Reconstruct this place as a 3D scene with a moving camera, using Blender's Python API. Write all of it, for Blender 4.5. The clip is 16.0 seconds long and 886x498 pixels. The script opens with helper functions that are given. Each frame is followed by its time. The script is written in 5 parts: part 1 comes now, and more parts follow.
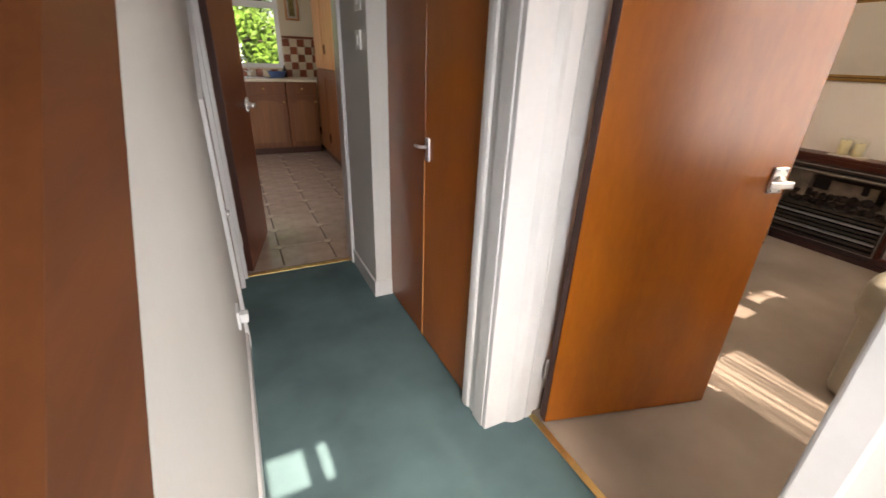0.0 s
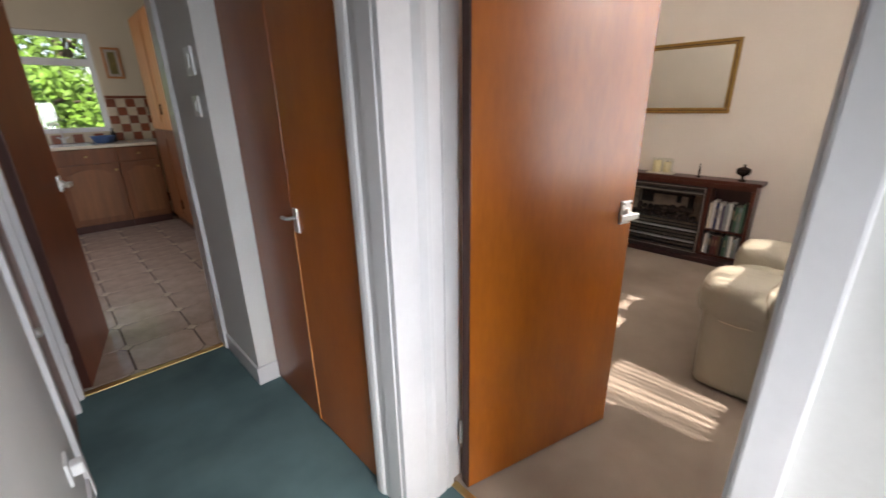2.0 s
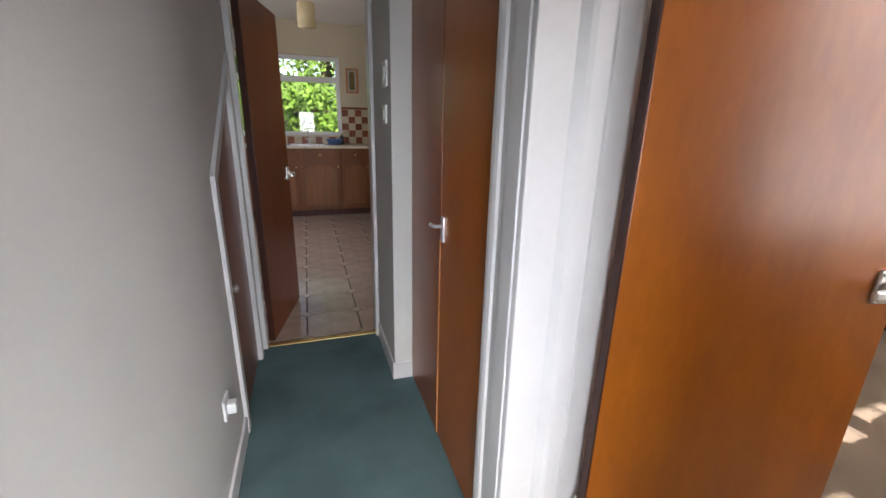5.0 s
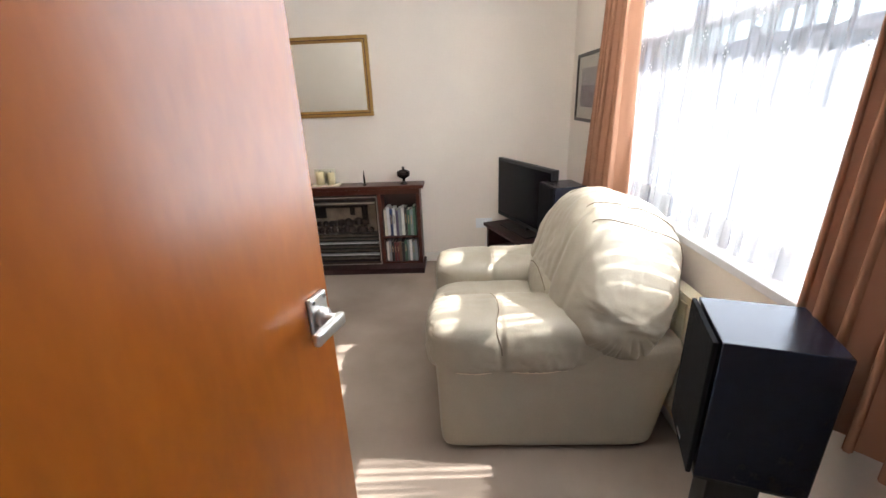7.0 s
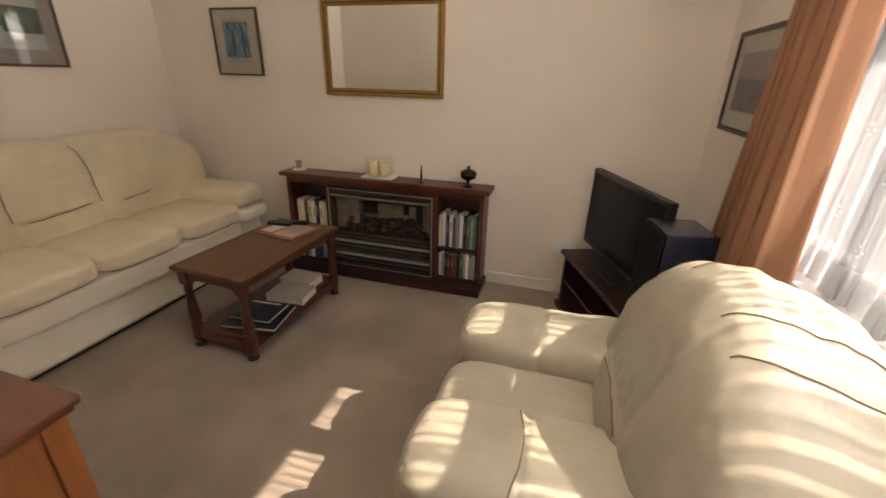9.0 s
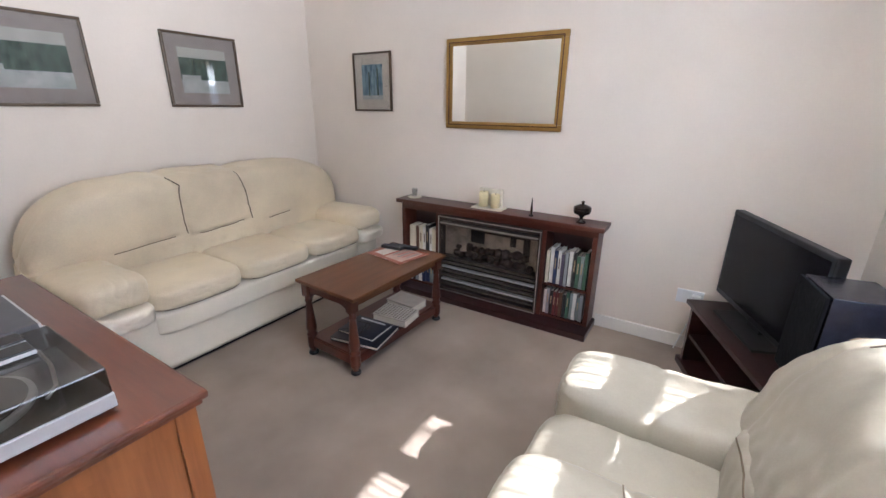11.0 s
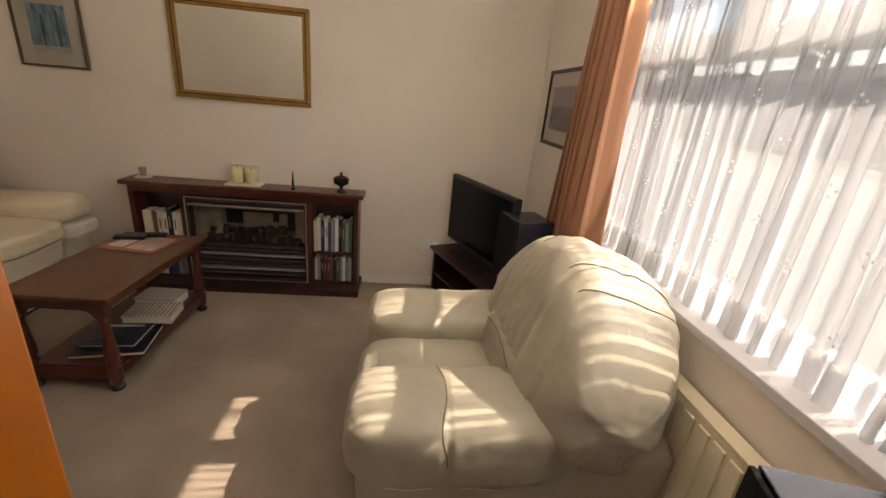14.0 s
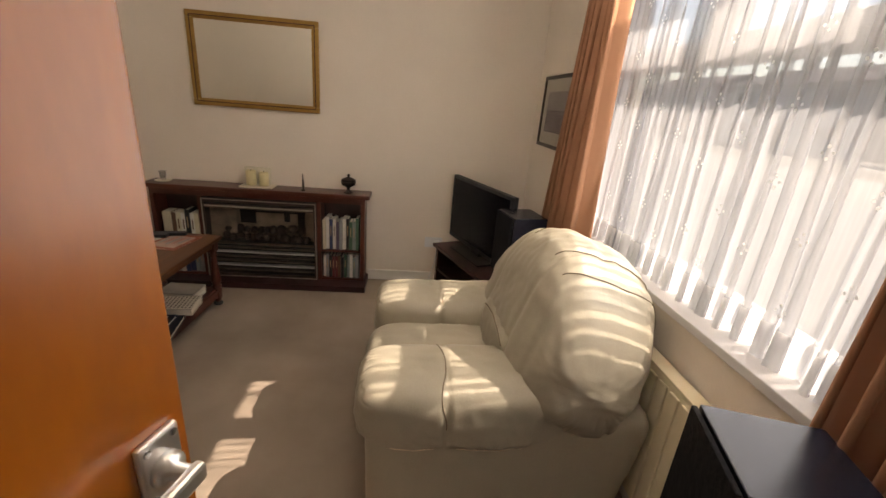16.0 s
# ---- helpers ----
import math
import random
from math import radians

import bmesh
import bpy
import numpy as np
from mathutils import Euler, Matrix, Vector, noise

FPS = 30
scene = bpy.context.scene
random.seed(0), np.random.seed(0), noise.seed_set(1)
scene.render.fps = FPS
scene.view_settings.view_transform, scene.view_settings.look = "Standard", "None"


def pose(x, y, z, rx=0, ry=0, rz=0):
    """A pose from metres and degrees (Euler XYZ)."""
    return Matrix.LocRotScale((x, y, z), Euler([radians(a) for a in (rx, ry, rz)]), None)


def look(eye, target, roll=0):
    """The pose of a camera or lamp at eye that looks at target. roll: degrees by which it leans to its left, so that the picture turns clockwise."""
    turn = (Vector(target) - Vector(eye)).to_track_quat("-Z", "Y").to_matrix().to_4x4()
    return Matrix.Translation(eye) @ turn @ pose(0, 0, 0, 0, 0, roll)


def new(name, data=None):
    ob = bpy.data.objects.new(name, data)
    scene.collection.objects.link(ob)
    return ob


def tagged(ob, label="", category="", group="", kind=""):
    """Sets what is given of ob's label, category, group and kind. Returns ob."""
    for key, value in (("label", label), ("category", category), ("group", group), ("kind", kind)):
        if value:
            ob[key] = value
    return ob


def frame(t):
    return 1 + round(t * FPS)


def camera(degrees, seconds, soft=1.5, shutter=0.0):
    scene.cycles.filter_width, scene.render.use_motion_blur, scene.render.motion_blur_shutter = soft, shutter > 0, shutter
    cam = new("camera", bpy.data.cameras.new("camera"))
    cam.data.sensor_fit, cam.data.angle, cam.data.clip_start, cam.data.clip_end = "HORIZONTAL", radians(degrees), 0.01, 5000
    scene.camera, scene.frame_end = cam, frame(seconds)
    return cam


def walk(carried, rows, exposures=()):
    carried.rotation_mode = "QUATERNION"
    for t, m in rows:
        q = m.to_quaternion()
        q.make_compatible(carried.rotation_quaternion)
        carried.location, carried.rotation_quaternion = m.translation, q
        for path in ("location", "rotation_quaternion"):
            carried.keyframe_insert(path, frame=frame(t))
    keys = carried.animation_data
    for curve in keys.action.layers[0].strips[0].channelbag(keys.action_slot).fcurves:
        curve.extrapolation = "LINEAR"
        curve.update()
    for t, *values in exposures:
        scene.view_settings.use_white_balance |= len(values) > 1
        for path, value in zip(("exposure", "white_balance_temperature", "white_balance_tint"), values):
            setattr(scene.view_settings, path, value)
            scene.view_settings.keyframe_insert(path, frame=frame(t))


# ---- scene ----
cam = camera(94.0, 16.0, soft=1.5, shutter=0.15)
PATH = [
    (0, (0.074, -0.001, 1.318), (0.888, 1.624, 0.483), 2.1),
    (0.5, (0.123, 0.058, 1.359), (1.374, 1.415, 0.589), -0.4),
    (1, (0.131, 0.087, 1.377), (1.695, 1.066, 0.605), 0.2),
    (1.5, (0.152, 0.082, 1.381), (1.761, 1.003, 0.629), -0.1),
    (2, (0.143, 0.097, 1.384), (1.435, 1.471, 0.72), -1.0),
    (2.5, (0.214, 0.087, 1.376), (0.95, 1.846, 0.773), 1.6),
    (3, (0.221, 0.096, 1.369), (0.599, 1.967, 0.77), 2.9),
    (5.3, (0.36, 0.171, 1.359), (1.065, 1.949, 0.773), 0.4),
    (5.5, (0.409, 0.216, 1.351), (1.285, 1.916, 0.767), 0.1),
    (6, (0.577, 0.375, 1.355), (2.09, 1.525, 0.732), 1.2),
    (6.5, (0.746, 0.424, 1.364), (2.566, 0.931, 0.709), 0.3),
    (7, (0.963, 0.444, 1.376), (2.841, 0.521, 0.691), -2.3),
    (7.5, (1.157, 0.46, 1.376), (3.016, 0.286, 0.66), -1.4),
    (8, (1.367, 0.455, 1.41), (3.189, 0.151, 0.642), 0.7),
    (8.5, (1.531, 0.391, 1.359), (3.375, 0.336, 0.585), 1.7),
    (9, (1.696, 0.288, 1.398), (3.471, 0.797, 0.629), 1.5),
    (9.2, (1.719, 0.29, 1.415), (3.439, 0.984, 0.667), 1.2),
    (11.3, (1.735, 0.286, 1.409), (3.339, 1.286, 0.758), 0.5),
    (11.5, (1.723, 0.277, 1.397), (3.359, 1.193, 0.701), 0.6),
    (12, (1.705, 0.294, 1.387), (3.436, 0.916, 0.602), 0.9),
    (12.5, (1.646, 0.345, 1.386), (3.454, 0.617, 0.575), 1.8),
    (13, (1.569, 0.38, 1.4), (3.407, 0.385, 0.612), 3.0),
    (13.5, (1.49, 0.421, 1.403), (3.347, 0.276, 0.674), 4.4),
    (14, (1.439, 0.455, 1.404), (3.307, 0.246, 0.722), 5.4),
    (14.5, (1.395, 0.458, 1.421), (3.26, 0.195, 0.75), 6.2),
    (15, (1.365, 0.47, 1.423), (3.222, 0.156, 0.751), 6.5),
    (15.5, (1.359, 0.43, 1.405), (3.203, 0.098, 0.705), 6.1),
    (16, (1.277, 0.45, 1.412), (3.154, 0.264, 0.745), 4.8),
]
EXPOSE = [(0.0, 2.25, 8000, 18), (0.6, 1.95, 7800, 17), (3.0, 2.2, 6750, 16), (5.5, 2.15, 7000, 16), (6.5, 2.35, 6200, 11), (7.0, 2.55, 6200, 11), (7.5, 2.6, 6300, 11), (8.0, 2.4, 6700, 13), (8.4, 1.9, 7400, 16), (9.2, 1.85, 7800, 15), (11.3, 2.7, 5500, 13), (13.0, 2.35, 5850, 13), (13.6, 1.85, 7400, 15), (14.5, 1.65, 8100, 15), (16.0, 1.62, 8100, 16)]
walk(cam, [(t, look(eye, target, roll)) for t, eye, target, roll in PATH], EXPOSE)
SKY, SUN = 0.10, 5.0
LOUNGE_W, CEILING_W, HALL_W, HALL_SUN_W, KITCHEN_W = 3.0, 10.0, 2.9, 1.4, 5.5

# ---------------- world, sun, exposure ----------------
SUN_WAY = Vector((-0.05, 1.0, -1.03)).normalized()
world = bpy.data.worlds.new("world")
scene.world = world
world.use_nodes = True
wn = world.node_tree
sky = wn.nodes.new("ShaderNodeTexSky")
sky.sky_type, sky.sun_disc = "NISHITA", False
sky.sun_elevation = math.asin(-SUN_WAY.z)
sky.sun_rotation = math.atan2(-SUN_WAY.x, -SUN_WAY.y)
sky.air_density, sky.dust_density, sky.ozone_density = 1.0, 1.5, 1.0
back = wn.nodes["Background"]
back.inputs["Strength"].default_value = SKY
wn.links.new(sky.outputs[0], back.inputs["Color"])
sun = new("sun", bpy.data.lights.new("sun", "SUN"))
sun.data.energy, sun.data.angle, sun.data.color = SUN, radians(0.53), (1.0, 0.95, 0.87)
sun.matrix_world = look((2, -8, 9), Vector((2, -8, 9)) + SUN_WAY)


def window_light(name, x, y, z, rz, w, h, power, color=(0.86, 0.93, 1.0), spread=180):
    """Daylight that a window's opening lets in: an area lamp in the opening, facing into the room."""
    lamp = new(name, bpy.data.lights.new(name, "AREA"))
    lamp.data.shape, lamp.data.size, lamp.data.size_y = "RECTANGLE", w, h
    lamp.data.energy, lamp.data.color, lamp.data.spread = power, color, radians(spread)
    lamp.matrix_world = pose(x, y, z, 90, 0, rz)
    return lamp


# ---------------- materials ----------------
def mat(name, color, rough=0.6, metal=0.0, vary=0.12, scale=6.0, bump=0.15, fine=120.0, stretch=(1, 1, 1), tint=None, spec=0.5, coat=0.0, island=0.0):
    """A surface with cloudy variation, a finer grain, and relief. stretch: the grain's scale along x, y and z."""
    m = bpy.data.materials.new(name)
    m.use_nodes = True
    nt, n = m.node_tree, m.node_tree.nodes
    bsdf = n["Principled BSDF"]
    bsdf.inputs["Roughness"].default_value = rough
    bsdf.inputs["Metallic"].default_value = metal
    bsdf.inputs["Specular IOR Level"].default_value = spec
    bsdf.inputs["Coat Weight"].default_value = coat
    bsdf.inputs["Coat Roughness"].default_value, bsdf.inputs["Coat IOR"].default_value = 0.22, 1.6
    co = n.new("ShaderNodeTexCoord")
    mp = n.new("ShaderNodeMapping")
    mp.inputs["Scale"].default_value = stretch
    nt.links.new(co.outputs["Object"], mp.inputs["Vector"])
    big, small = n.new("ShaderNodeTexNoise"), n.new("ShaderNodeTexNoise")
    big.inputs["Scale"].default_value, big.inputs["Detail"].default_value = scale, 5
    small.inputs["Scale"].default_value, small.inputs["Detail"].default_value = fine, 3
    for t in (big, small):
        nt.links.new(mp.outputs[0], t.inputs["Vector"])
    add = n.new("ShaderNodeMath")
    add.operation, add.inputs[1].default_value = "MULTIPLY_ADD", 0.35
    nt.links.new(small.outputs["Fac"], add.inputs[0])
    nt.links.new(big.outputs["Fac"], add.inputs[2])
    ramp = n.new("ShaderNodeValToRGB")
    dark = tint if tint else tuple(c * (1 - 2.2 * vary) for c in color)
    light = tuple(min(1.0, c * (1 + vary)) for c in color)
    ramp.color_ramp.elements[0].position, ramp.color_ramp.elements[1].position = 0.42, 0.95
    ramp.color_ramp.elements[0].color, ramp.color_ramp.elements[1].color = (*dark, 1), (*light, 1)
    nt.links.new(add.outputs[0], ramp.inputs["Fac"])
    out = ramp.outputs["Color"]
    if island:
        info, hsv = n.new("ShaderNodeObjectInfo"), n.new("ShaderNodeHueSaturation")
        rr = n.new("ShaderNodeMapRange")
        rr.inputs["To Min"].default_value, rr.inputs["To Max"].default_value = 1 - island, 1 + island
        nt.links.new(info.outputs["Random"], rr.inputs["Value"])
        nt.links.new(rr.outputs[0], hsv.inputs["Value"])
        nt.links.new(out, hsv.inputs["Color"])
        out = hsv.outputs["Color"]
    nt.links.new(out, bsdf.inputs["Base Color"])
    if bump:
        bp = n.new("ShaderNodeBump")
        bp.inputs["Strength"].default_value, bp.inputs["Distance"].default_value = bump, 0.01
        nt.links.new(add.outputs[0], bp.inputs["Height"])
        nt.links.new(bp.outputs[0], bsdf.inputs["Normal"])
    return m


def glass(name, color=(1, 1, 1), rough=0.0, see=0.88, share=0.035):
    """Thin window glass: mostly clear, with a mirror's share by Fresnel."""
    m = bpy.data.materials.new(name)
    m.use_nodes = True
    nt, n = m.node_tree, m.node_tree.nodes
    n.remove(n["Principled BSDF"])
    clear, shine, mix, lw = n.new("ShaderNodeBsdfTransparent"), n.new("ShaderNodeBsdfGlossy"), n.new("ShaderNodeMixShader"), n.new("ShaderNodeLayerWeight")
    power, fr = n.new("ShaderNodeMath"), n.new("ShaderNodeMath")
    power.operation, power.inputs[1].default_value = "POWER", 5
    fr.operation, fr.inputs[1].default_value, fr.inputs[2].default_value = "MULTIPLY_ADD", 0.6, share
    nt.links.new(lw.outputs["Facing"], power.inputs[0])
    nt.links.new(power.outputs[0], fr.inputs[0])
    clear.inputs["Color"].default_value = (*(see * c for c in color), 1)
    shine.inputs["Roughness"].default_value = rough
    nt.links.new(fr.outputs[0], mix.inputs["Fac"])
    nt.links.new(clear.outputs[0], mix.inputs[1])
    nt.links.new(shine.outputs[0], mix.inputs[2])
    nt.links.new(mix.outputs[0], n["Material Output"].inputs["Surface"])
    return m


def sheer(name, color, see, loose=0.09, back_share=0.5):
    """Woven translucent cloth: part of the light goes straight through its holes, the rest is scattered to both sides."""
    m = bpy.data.materials.new(name)
    m.use_nodes = True
    nt, n = m.node_tree, m.node_tree.nodes
    n.remove(n["Principled BSDF"])
    clear, tl, df = n.new("ShaderNodeBsdfTransparent"), n.new("ShaderNodeBsdfTranslucent"), n.new("ShaderNodeBsdfDiffuse")
    tl.inputs["Color"].default_value, df.inputs["Color"].default_value = (*color, 1), (*color, 1)
    half, mix = n.new("ShaderNodeMixShader"), n.new("ShaderNodeMixShader")
    half.inputs["Fac"].default_value = 1 - back_share
    nt.links.new(tl.outputs[0], half.inputs[1])
    nt.links.new(df.outputs[0], half.inputs[2])
    tc, weave = n.new("ShaderNodeTexCoord"), n.new("ShaderNodeTexNoise")
    mp = n.new("ShaderNodeMapping")
    mp.inputs["Scale"].default_value = (60, 60, 2)
    weave.inputs["Scale"].default_value = 1.5
    nt.links.new(tc.outputs["Object"], mp.inputs["Vector"])
    nt.links.new(mp.outputs[0], weave.inputs["Vector"])
    rr = n.new("ShaderNodeMapRange")
    rr.inputs["To Min"].default_value, rr.inputs["To Max"].default_value = 1 - see - loose, min(1.0, 1 - see + loose)
    nt.links.new(weave.outputs["Fac"], rr.inputs["Value"])
    nt.links.new(rr.outputs[0], mix.inputs["Fac"])
    nt.links.new(clear.outputs[0], mix.inputs[1])
    nt.links.new(half.outputs[0], mix.inputs[2])
    nt.links.new(mix.outputs[0], n["Material Output"].inputs["Surface"])
    return m


def wood(name, color, rough=0.35, axis="z", dark=0.55, coat=0.0, spec=0.5, ring=9.0):
    """Wood with its grain drawn out along an axis."""
    st = {"x": (0.12, 1.6, 1.6), "y": (1.6, 0.12, 1.6), "z": (1.6, 1.6, 0.10)}[axis]
    return mat(name, color, rough, 0, 0.16, ring, 0.05, 70, st, tuple(c * dark for c in color), spec, coat)


M_WALL = mat("wall_paint", (0.81, 0.735, 0.655), 0.85, vary=0.025, scale=2.0, bump=0.12, fine=90)
M_HALL = mat("hall_paint", (0.64, 0.64, 0.63), 0.8, vary=0.03, scale=2.0, bump=0.12, fine=90)
M_KIT = mat("kitchen_paint", (0.66, 0.58, 0.44), 0.8, vary=0.03, scale=2.0, bump=0.1, fine=90)
M_CEIL = mat("ceiling_paint", (0.82, 0.80, 0.77), 0.9, vary=0.02, scale=3.0, bump=0.2, fine=60)
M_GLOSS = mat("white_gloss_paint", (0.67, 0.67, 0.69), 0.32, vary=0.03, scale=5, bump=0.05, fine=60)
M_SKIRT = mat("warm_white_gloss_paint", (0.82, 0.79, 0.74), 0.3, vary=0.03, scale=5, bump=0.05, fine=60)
M_RAD = mat("radiator_enamel", (0.80, 0.72, 0.53), 0.4, vary=0.02, scale=4, bump=0.03)
M_CARPET = mat("beige_carpet", (0.365, 0.297, 0.243), 0.95, vary=0.14, scale=2.2, bump=0.9, fine=420, spec=0.1)
M_GREEN = mat("green_carpet", (0.105, 0.180, 0.195), 0.9, vary=0.18, scale=2.6, bump=0.8, fine=450, spec=0.25)


def veneer(name, color, dark, coat):
    """Flush door veneer: cloudy figure with faint upright grain under a worn varnish."""
    m = mat(name, color, 0.42, 0, 0.10, 5.5, 0, 60, (1.0, 1.0, 0.28), tuple(c * d for c, d in zip(color, dark)), 0.3, coat)
    n = m.node_tree.nodes
    bsdf = n["Principled BSDF"]
    bsdf.inputs["Coat IOR"].default_value = 1.6
    ramp = n["Color Ramp"].color_ramp
    ramp.elements[0].position, ramp.elements[1].position = 0.30, 1.0
    bsdf.inputs["Coat Roughness"].default_value = 0.25
    return m


M_DOOR = veneer("orange_teak_veneer", (0.46, 0.128, 0.007), (0.66, 0.60, 0.6), 1.0)
M_DOOR2 = veneer("red_brown_veneer", (0.20, 0.042, 0.010), (0.7, 0.66, 0.6), 0.5)
# One closet veneer twice: lit for the near leaf, shaded for the far.
M_CLOSET_LIT = veneer("closet_veneer_lit", (0.40, 0.108, 0.010), (0.74, 0.66, 0.6), 0.5)
M_CLOSET_SHADED = veneer("closet_veneer_shaded", (0.30, 0.074, 0.010), (0.72, 0.66, 0.6), 0.45)
M_EDGE = wood("dark_lipping", (0.06, 0.016, 0.010), 0.5, "z", 0.7)
M_MAHOGR = wood("red_mahogany_rail", (0.085, 0.017, 0.010), 0.35, "x", 0.6, coat=0.3)
M_STRING = wood("brown_stringer", (0.18, 0.056, 0.018), 0.45, "y", 0.65)
M_MAHOG = wood("mahogany", (0.125, 0.045, 0.015), 0.42, "x", 0.55, coat=0.2)
M_MAHOGD = wood("dark_turned_mahogany", (0.080, 0.018, 0.009), 0.33, "z", 0.55, coat=0.4)
M_MAHOGY = wood("mahogany_lengthways", (0.092, 0.019, 0.009), 0.35, "y", 0.55, coat=0.2)
M_SIDE = wood("sideboard_wood", (0.15, 0.040, 0.016), 0.33, "y", 0.6, coat=0.6)
M_SIDEZ = wood("sideboard_panel", (0.33, 0.115, 0.034), 0.4, "z", 0.6, coat=0.15)
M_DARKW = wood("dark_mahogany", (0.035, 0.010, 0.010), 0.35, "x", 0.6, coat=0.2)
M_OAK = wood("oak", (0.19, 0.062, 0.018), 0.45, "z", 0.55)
# Pale oak; on the larder's upper doors it stands for daylight.
M_OAKL = wood("pale_daylit_oak", (0.55, 0.23, 0.075), 0.45, "z", 0.7)
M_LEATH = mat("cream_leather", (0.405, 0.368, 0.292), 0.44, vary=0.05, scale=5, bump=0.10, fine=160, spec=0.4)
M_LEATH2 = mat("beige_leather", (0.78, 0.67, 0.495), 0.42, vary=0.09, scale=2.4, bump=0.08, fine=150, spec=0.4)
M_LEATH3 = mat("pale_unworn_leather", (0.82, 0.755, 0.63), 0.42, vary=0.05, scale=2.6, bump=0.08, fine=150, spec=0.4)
# Dark seams and piping; also the shade painted into leather creases.
M_SEAM_CREASE = mat("seam_and_crease_dark", (0.16, 0.12, 0.08), 0.8, vary=0.1, scale=30)
M_CHROME = mat("satin_chrome", (0.78, 0.77, 0.75), 0.36, 1.0, vary=0.04, scale=20, bump=0.02)
M_BRASS = mat("brass_strip", (0.70, 0.50, 0.22), 0.35, 1.0, vary=0.08, scale=20, bump=0.05)
M_GOLD = mat("gilt_frame", (0.40, 0.24, 0.070), 0.38, 0.65, vary=0.08, scale=14, bump=0.25, fine=60)
M_MIRROR = mat("mirror_glass", (0.86, 0.88, 0.86), 0.01, 1.0, vary=0.0, bump=0)
M_BLACK = mat("black_vinyl", (0.016, 0.018, 0.032), 0.22, vary=0.1, scale=30, bump=0.1, fine=200)
M_GRILLE = mat("grille_cloth", (0.006, 0.006, 0.008), 0.9, vary=0.2, scale=60, bump=0.6, fine=500, spec=0.2)
M_SCREEN = mat("dark_screen", (0.008, 0.008, 0.012), 0.2, vary=0.03, scale=10, bump=0, spec=0.12)
M_PLASTIC = mat("black_plastic", (0.012, 0.012, 0.013), 0.4, vary=0.1, scale=20, bump=0.05)
M_SILVER = mat("silver_plastic", (0.55, 0.56, 0.57), 0.35, 0.5, vary=0.04, scale=20, bump=0.03)
M_SMOKE = glass("smoked_acrylic", (0.62, 0.60, 0.57), 0.10, 0.80, 0.13)
M_GLASS = glass("window_glass")
M_FROST = sheer("frosted_glass", (0.85, 0.9, 0.92), 0.12)
M_VOILE = sheer("white_voile", (0.60, 0.62, 0.66), 0.55, 0.09, 0.42)
M_HEM = sheer("doubled_voile_hem", (0.85, 0.86, 0.88), 0.30, 0.05, 0.62)
M_SPRIG = sheer("embroidered_sprig", (0.80, 0.81, 0.83), 0.30, 0.09, 0.4)
M_CURT = sheer("tan_curtain_cloth", (0.39, 0.205, 0.128), 0.0, 0.0, 0.04)
M_PVC = mat("white_pvc", (0.78, 0.80, 0.82), 0.35, vary=0.02, scale=6, bump=0.02)
M_TILEF = mat("cream_floor_tile", (0.45, 0.345, 0.29), 0.15, vary=0.10, scale=9, bump=0.05, fine=50, island=0.06)
M_DOT = mat("white_dot_tile", (0.52, 0.42, 0.33), 0.25, vary=0.04, scale=9, bump=0.05, island=0.04)
M_GROUT = mat("dark_grout", (0.10, 0.07, 0.06), 0.8, vary=0.15, scale=20)
M_TERR = mat("terracotta_tile", (0.27, 0.075, 0.030), 0.35, vary=0.15, scale=14, bump=0.1, island=0.2)
M_CRTILE = mat("cream_wall_tile", (0.62, 0.52, 0.37), 0.3, vary=0.06, scale=14, bump=0.08, island=0.08)
M_WTOP = mat("pale_worktop", (0.70, 0.62, 0.50), 0.35, vary=0.06, scale=30, bump=0.03)
M_STEEL = mat("stainless_steel", (0.6, 0.6, 0.6), 0.25, 1.0, vary=0.05, scale=20, bump=0.02)
M_WAX = mat("ivory_wax", (0.80, 0.70, 0.42), 0.5, vary=0.05, scale=20, bump=0.05)
M_CHINA = mat("pale_china", (0.72, 0.66, 0.54), 0.3, vary=0.04, scale=20, bump=0.03)
M_PEWTER = mat("dark_pewter", (0.045, 0.032, 0.028), 0.2, 0.8, vary=0.25, scale=30, bump=0.1)
M_FIREM = mat("bronzed_metal", (0.13, 0.105, 0.085), 0.36, 0.5, vary=0.15, scale=20, bump=0.05)
M_FIREB = mat("fire_back", (0.44, 0.34, 0.26), 0.7, vary=0.25, scale=12, bump=0.2)
M_FIREK = mat("fire_black", (0.012, 0.010, 0.009), 0.6, vary=0.2, scale=20)
M_COAL = mat("imitation_coal", (0.085, 0.052, 0.036), 0.75, vary=0.4, scale=25, bump=0.6, fine=60)
M_PAPER = mat("page_paper", (0.70, 0.66, 0.58), 0.8, vary=0.06, scale=60, bump=0.2, stretch=(1, 1, 12))
M_LIGHTSH = mat("cream_lampshade", (0.80, 0.66, 0.40), 0.7, vary=0.03)
M_ROOF = mat("grey_roof_tile", (0.085, 0.08, 0.08), 0.8, vary=0.2, scale=4, bump=0.4)
M_BRICK = mat("pale_render", (0.50, 0.46, 0.41), 0.9, vary=0.1, scale=3, bump=0.3)
M_ROAD = mat("pale_worn_asphalt", (0.21, 0.205, 0.20), 0.9, vary=0.15, scale=3, bump=0.5)
M_LAWN = mat("garden_ground", (0.14, 0.14, 0.125), 0.95, vary=0.3, scale=0.6, bump=0.5)
M_PAVE = mat("pale_paving", (0.16, 0.165, 0.17), 0.9, vary=0.12, scale=2, bump=0.4)
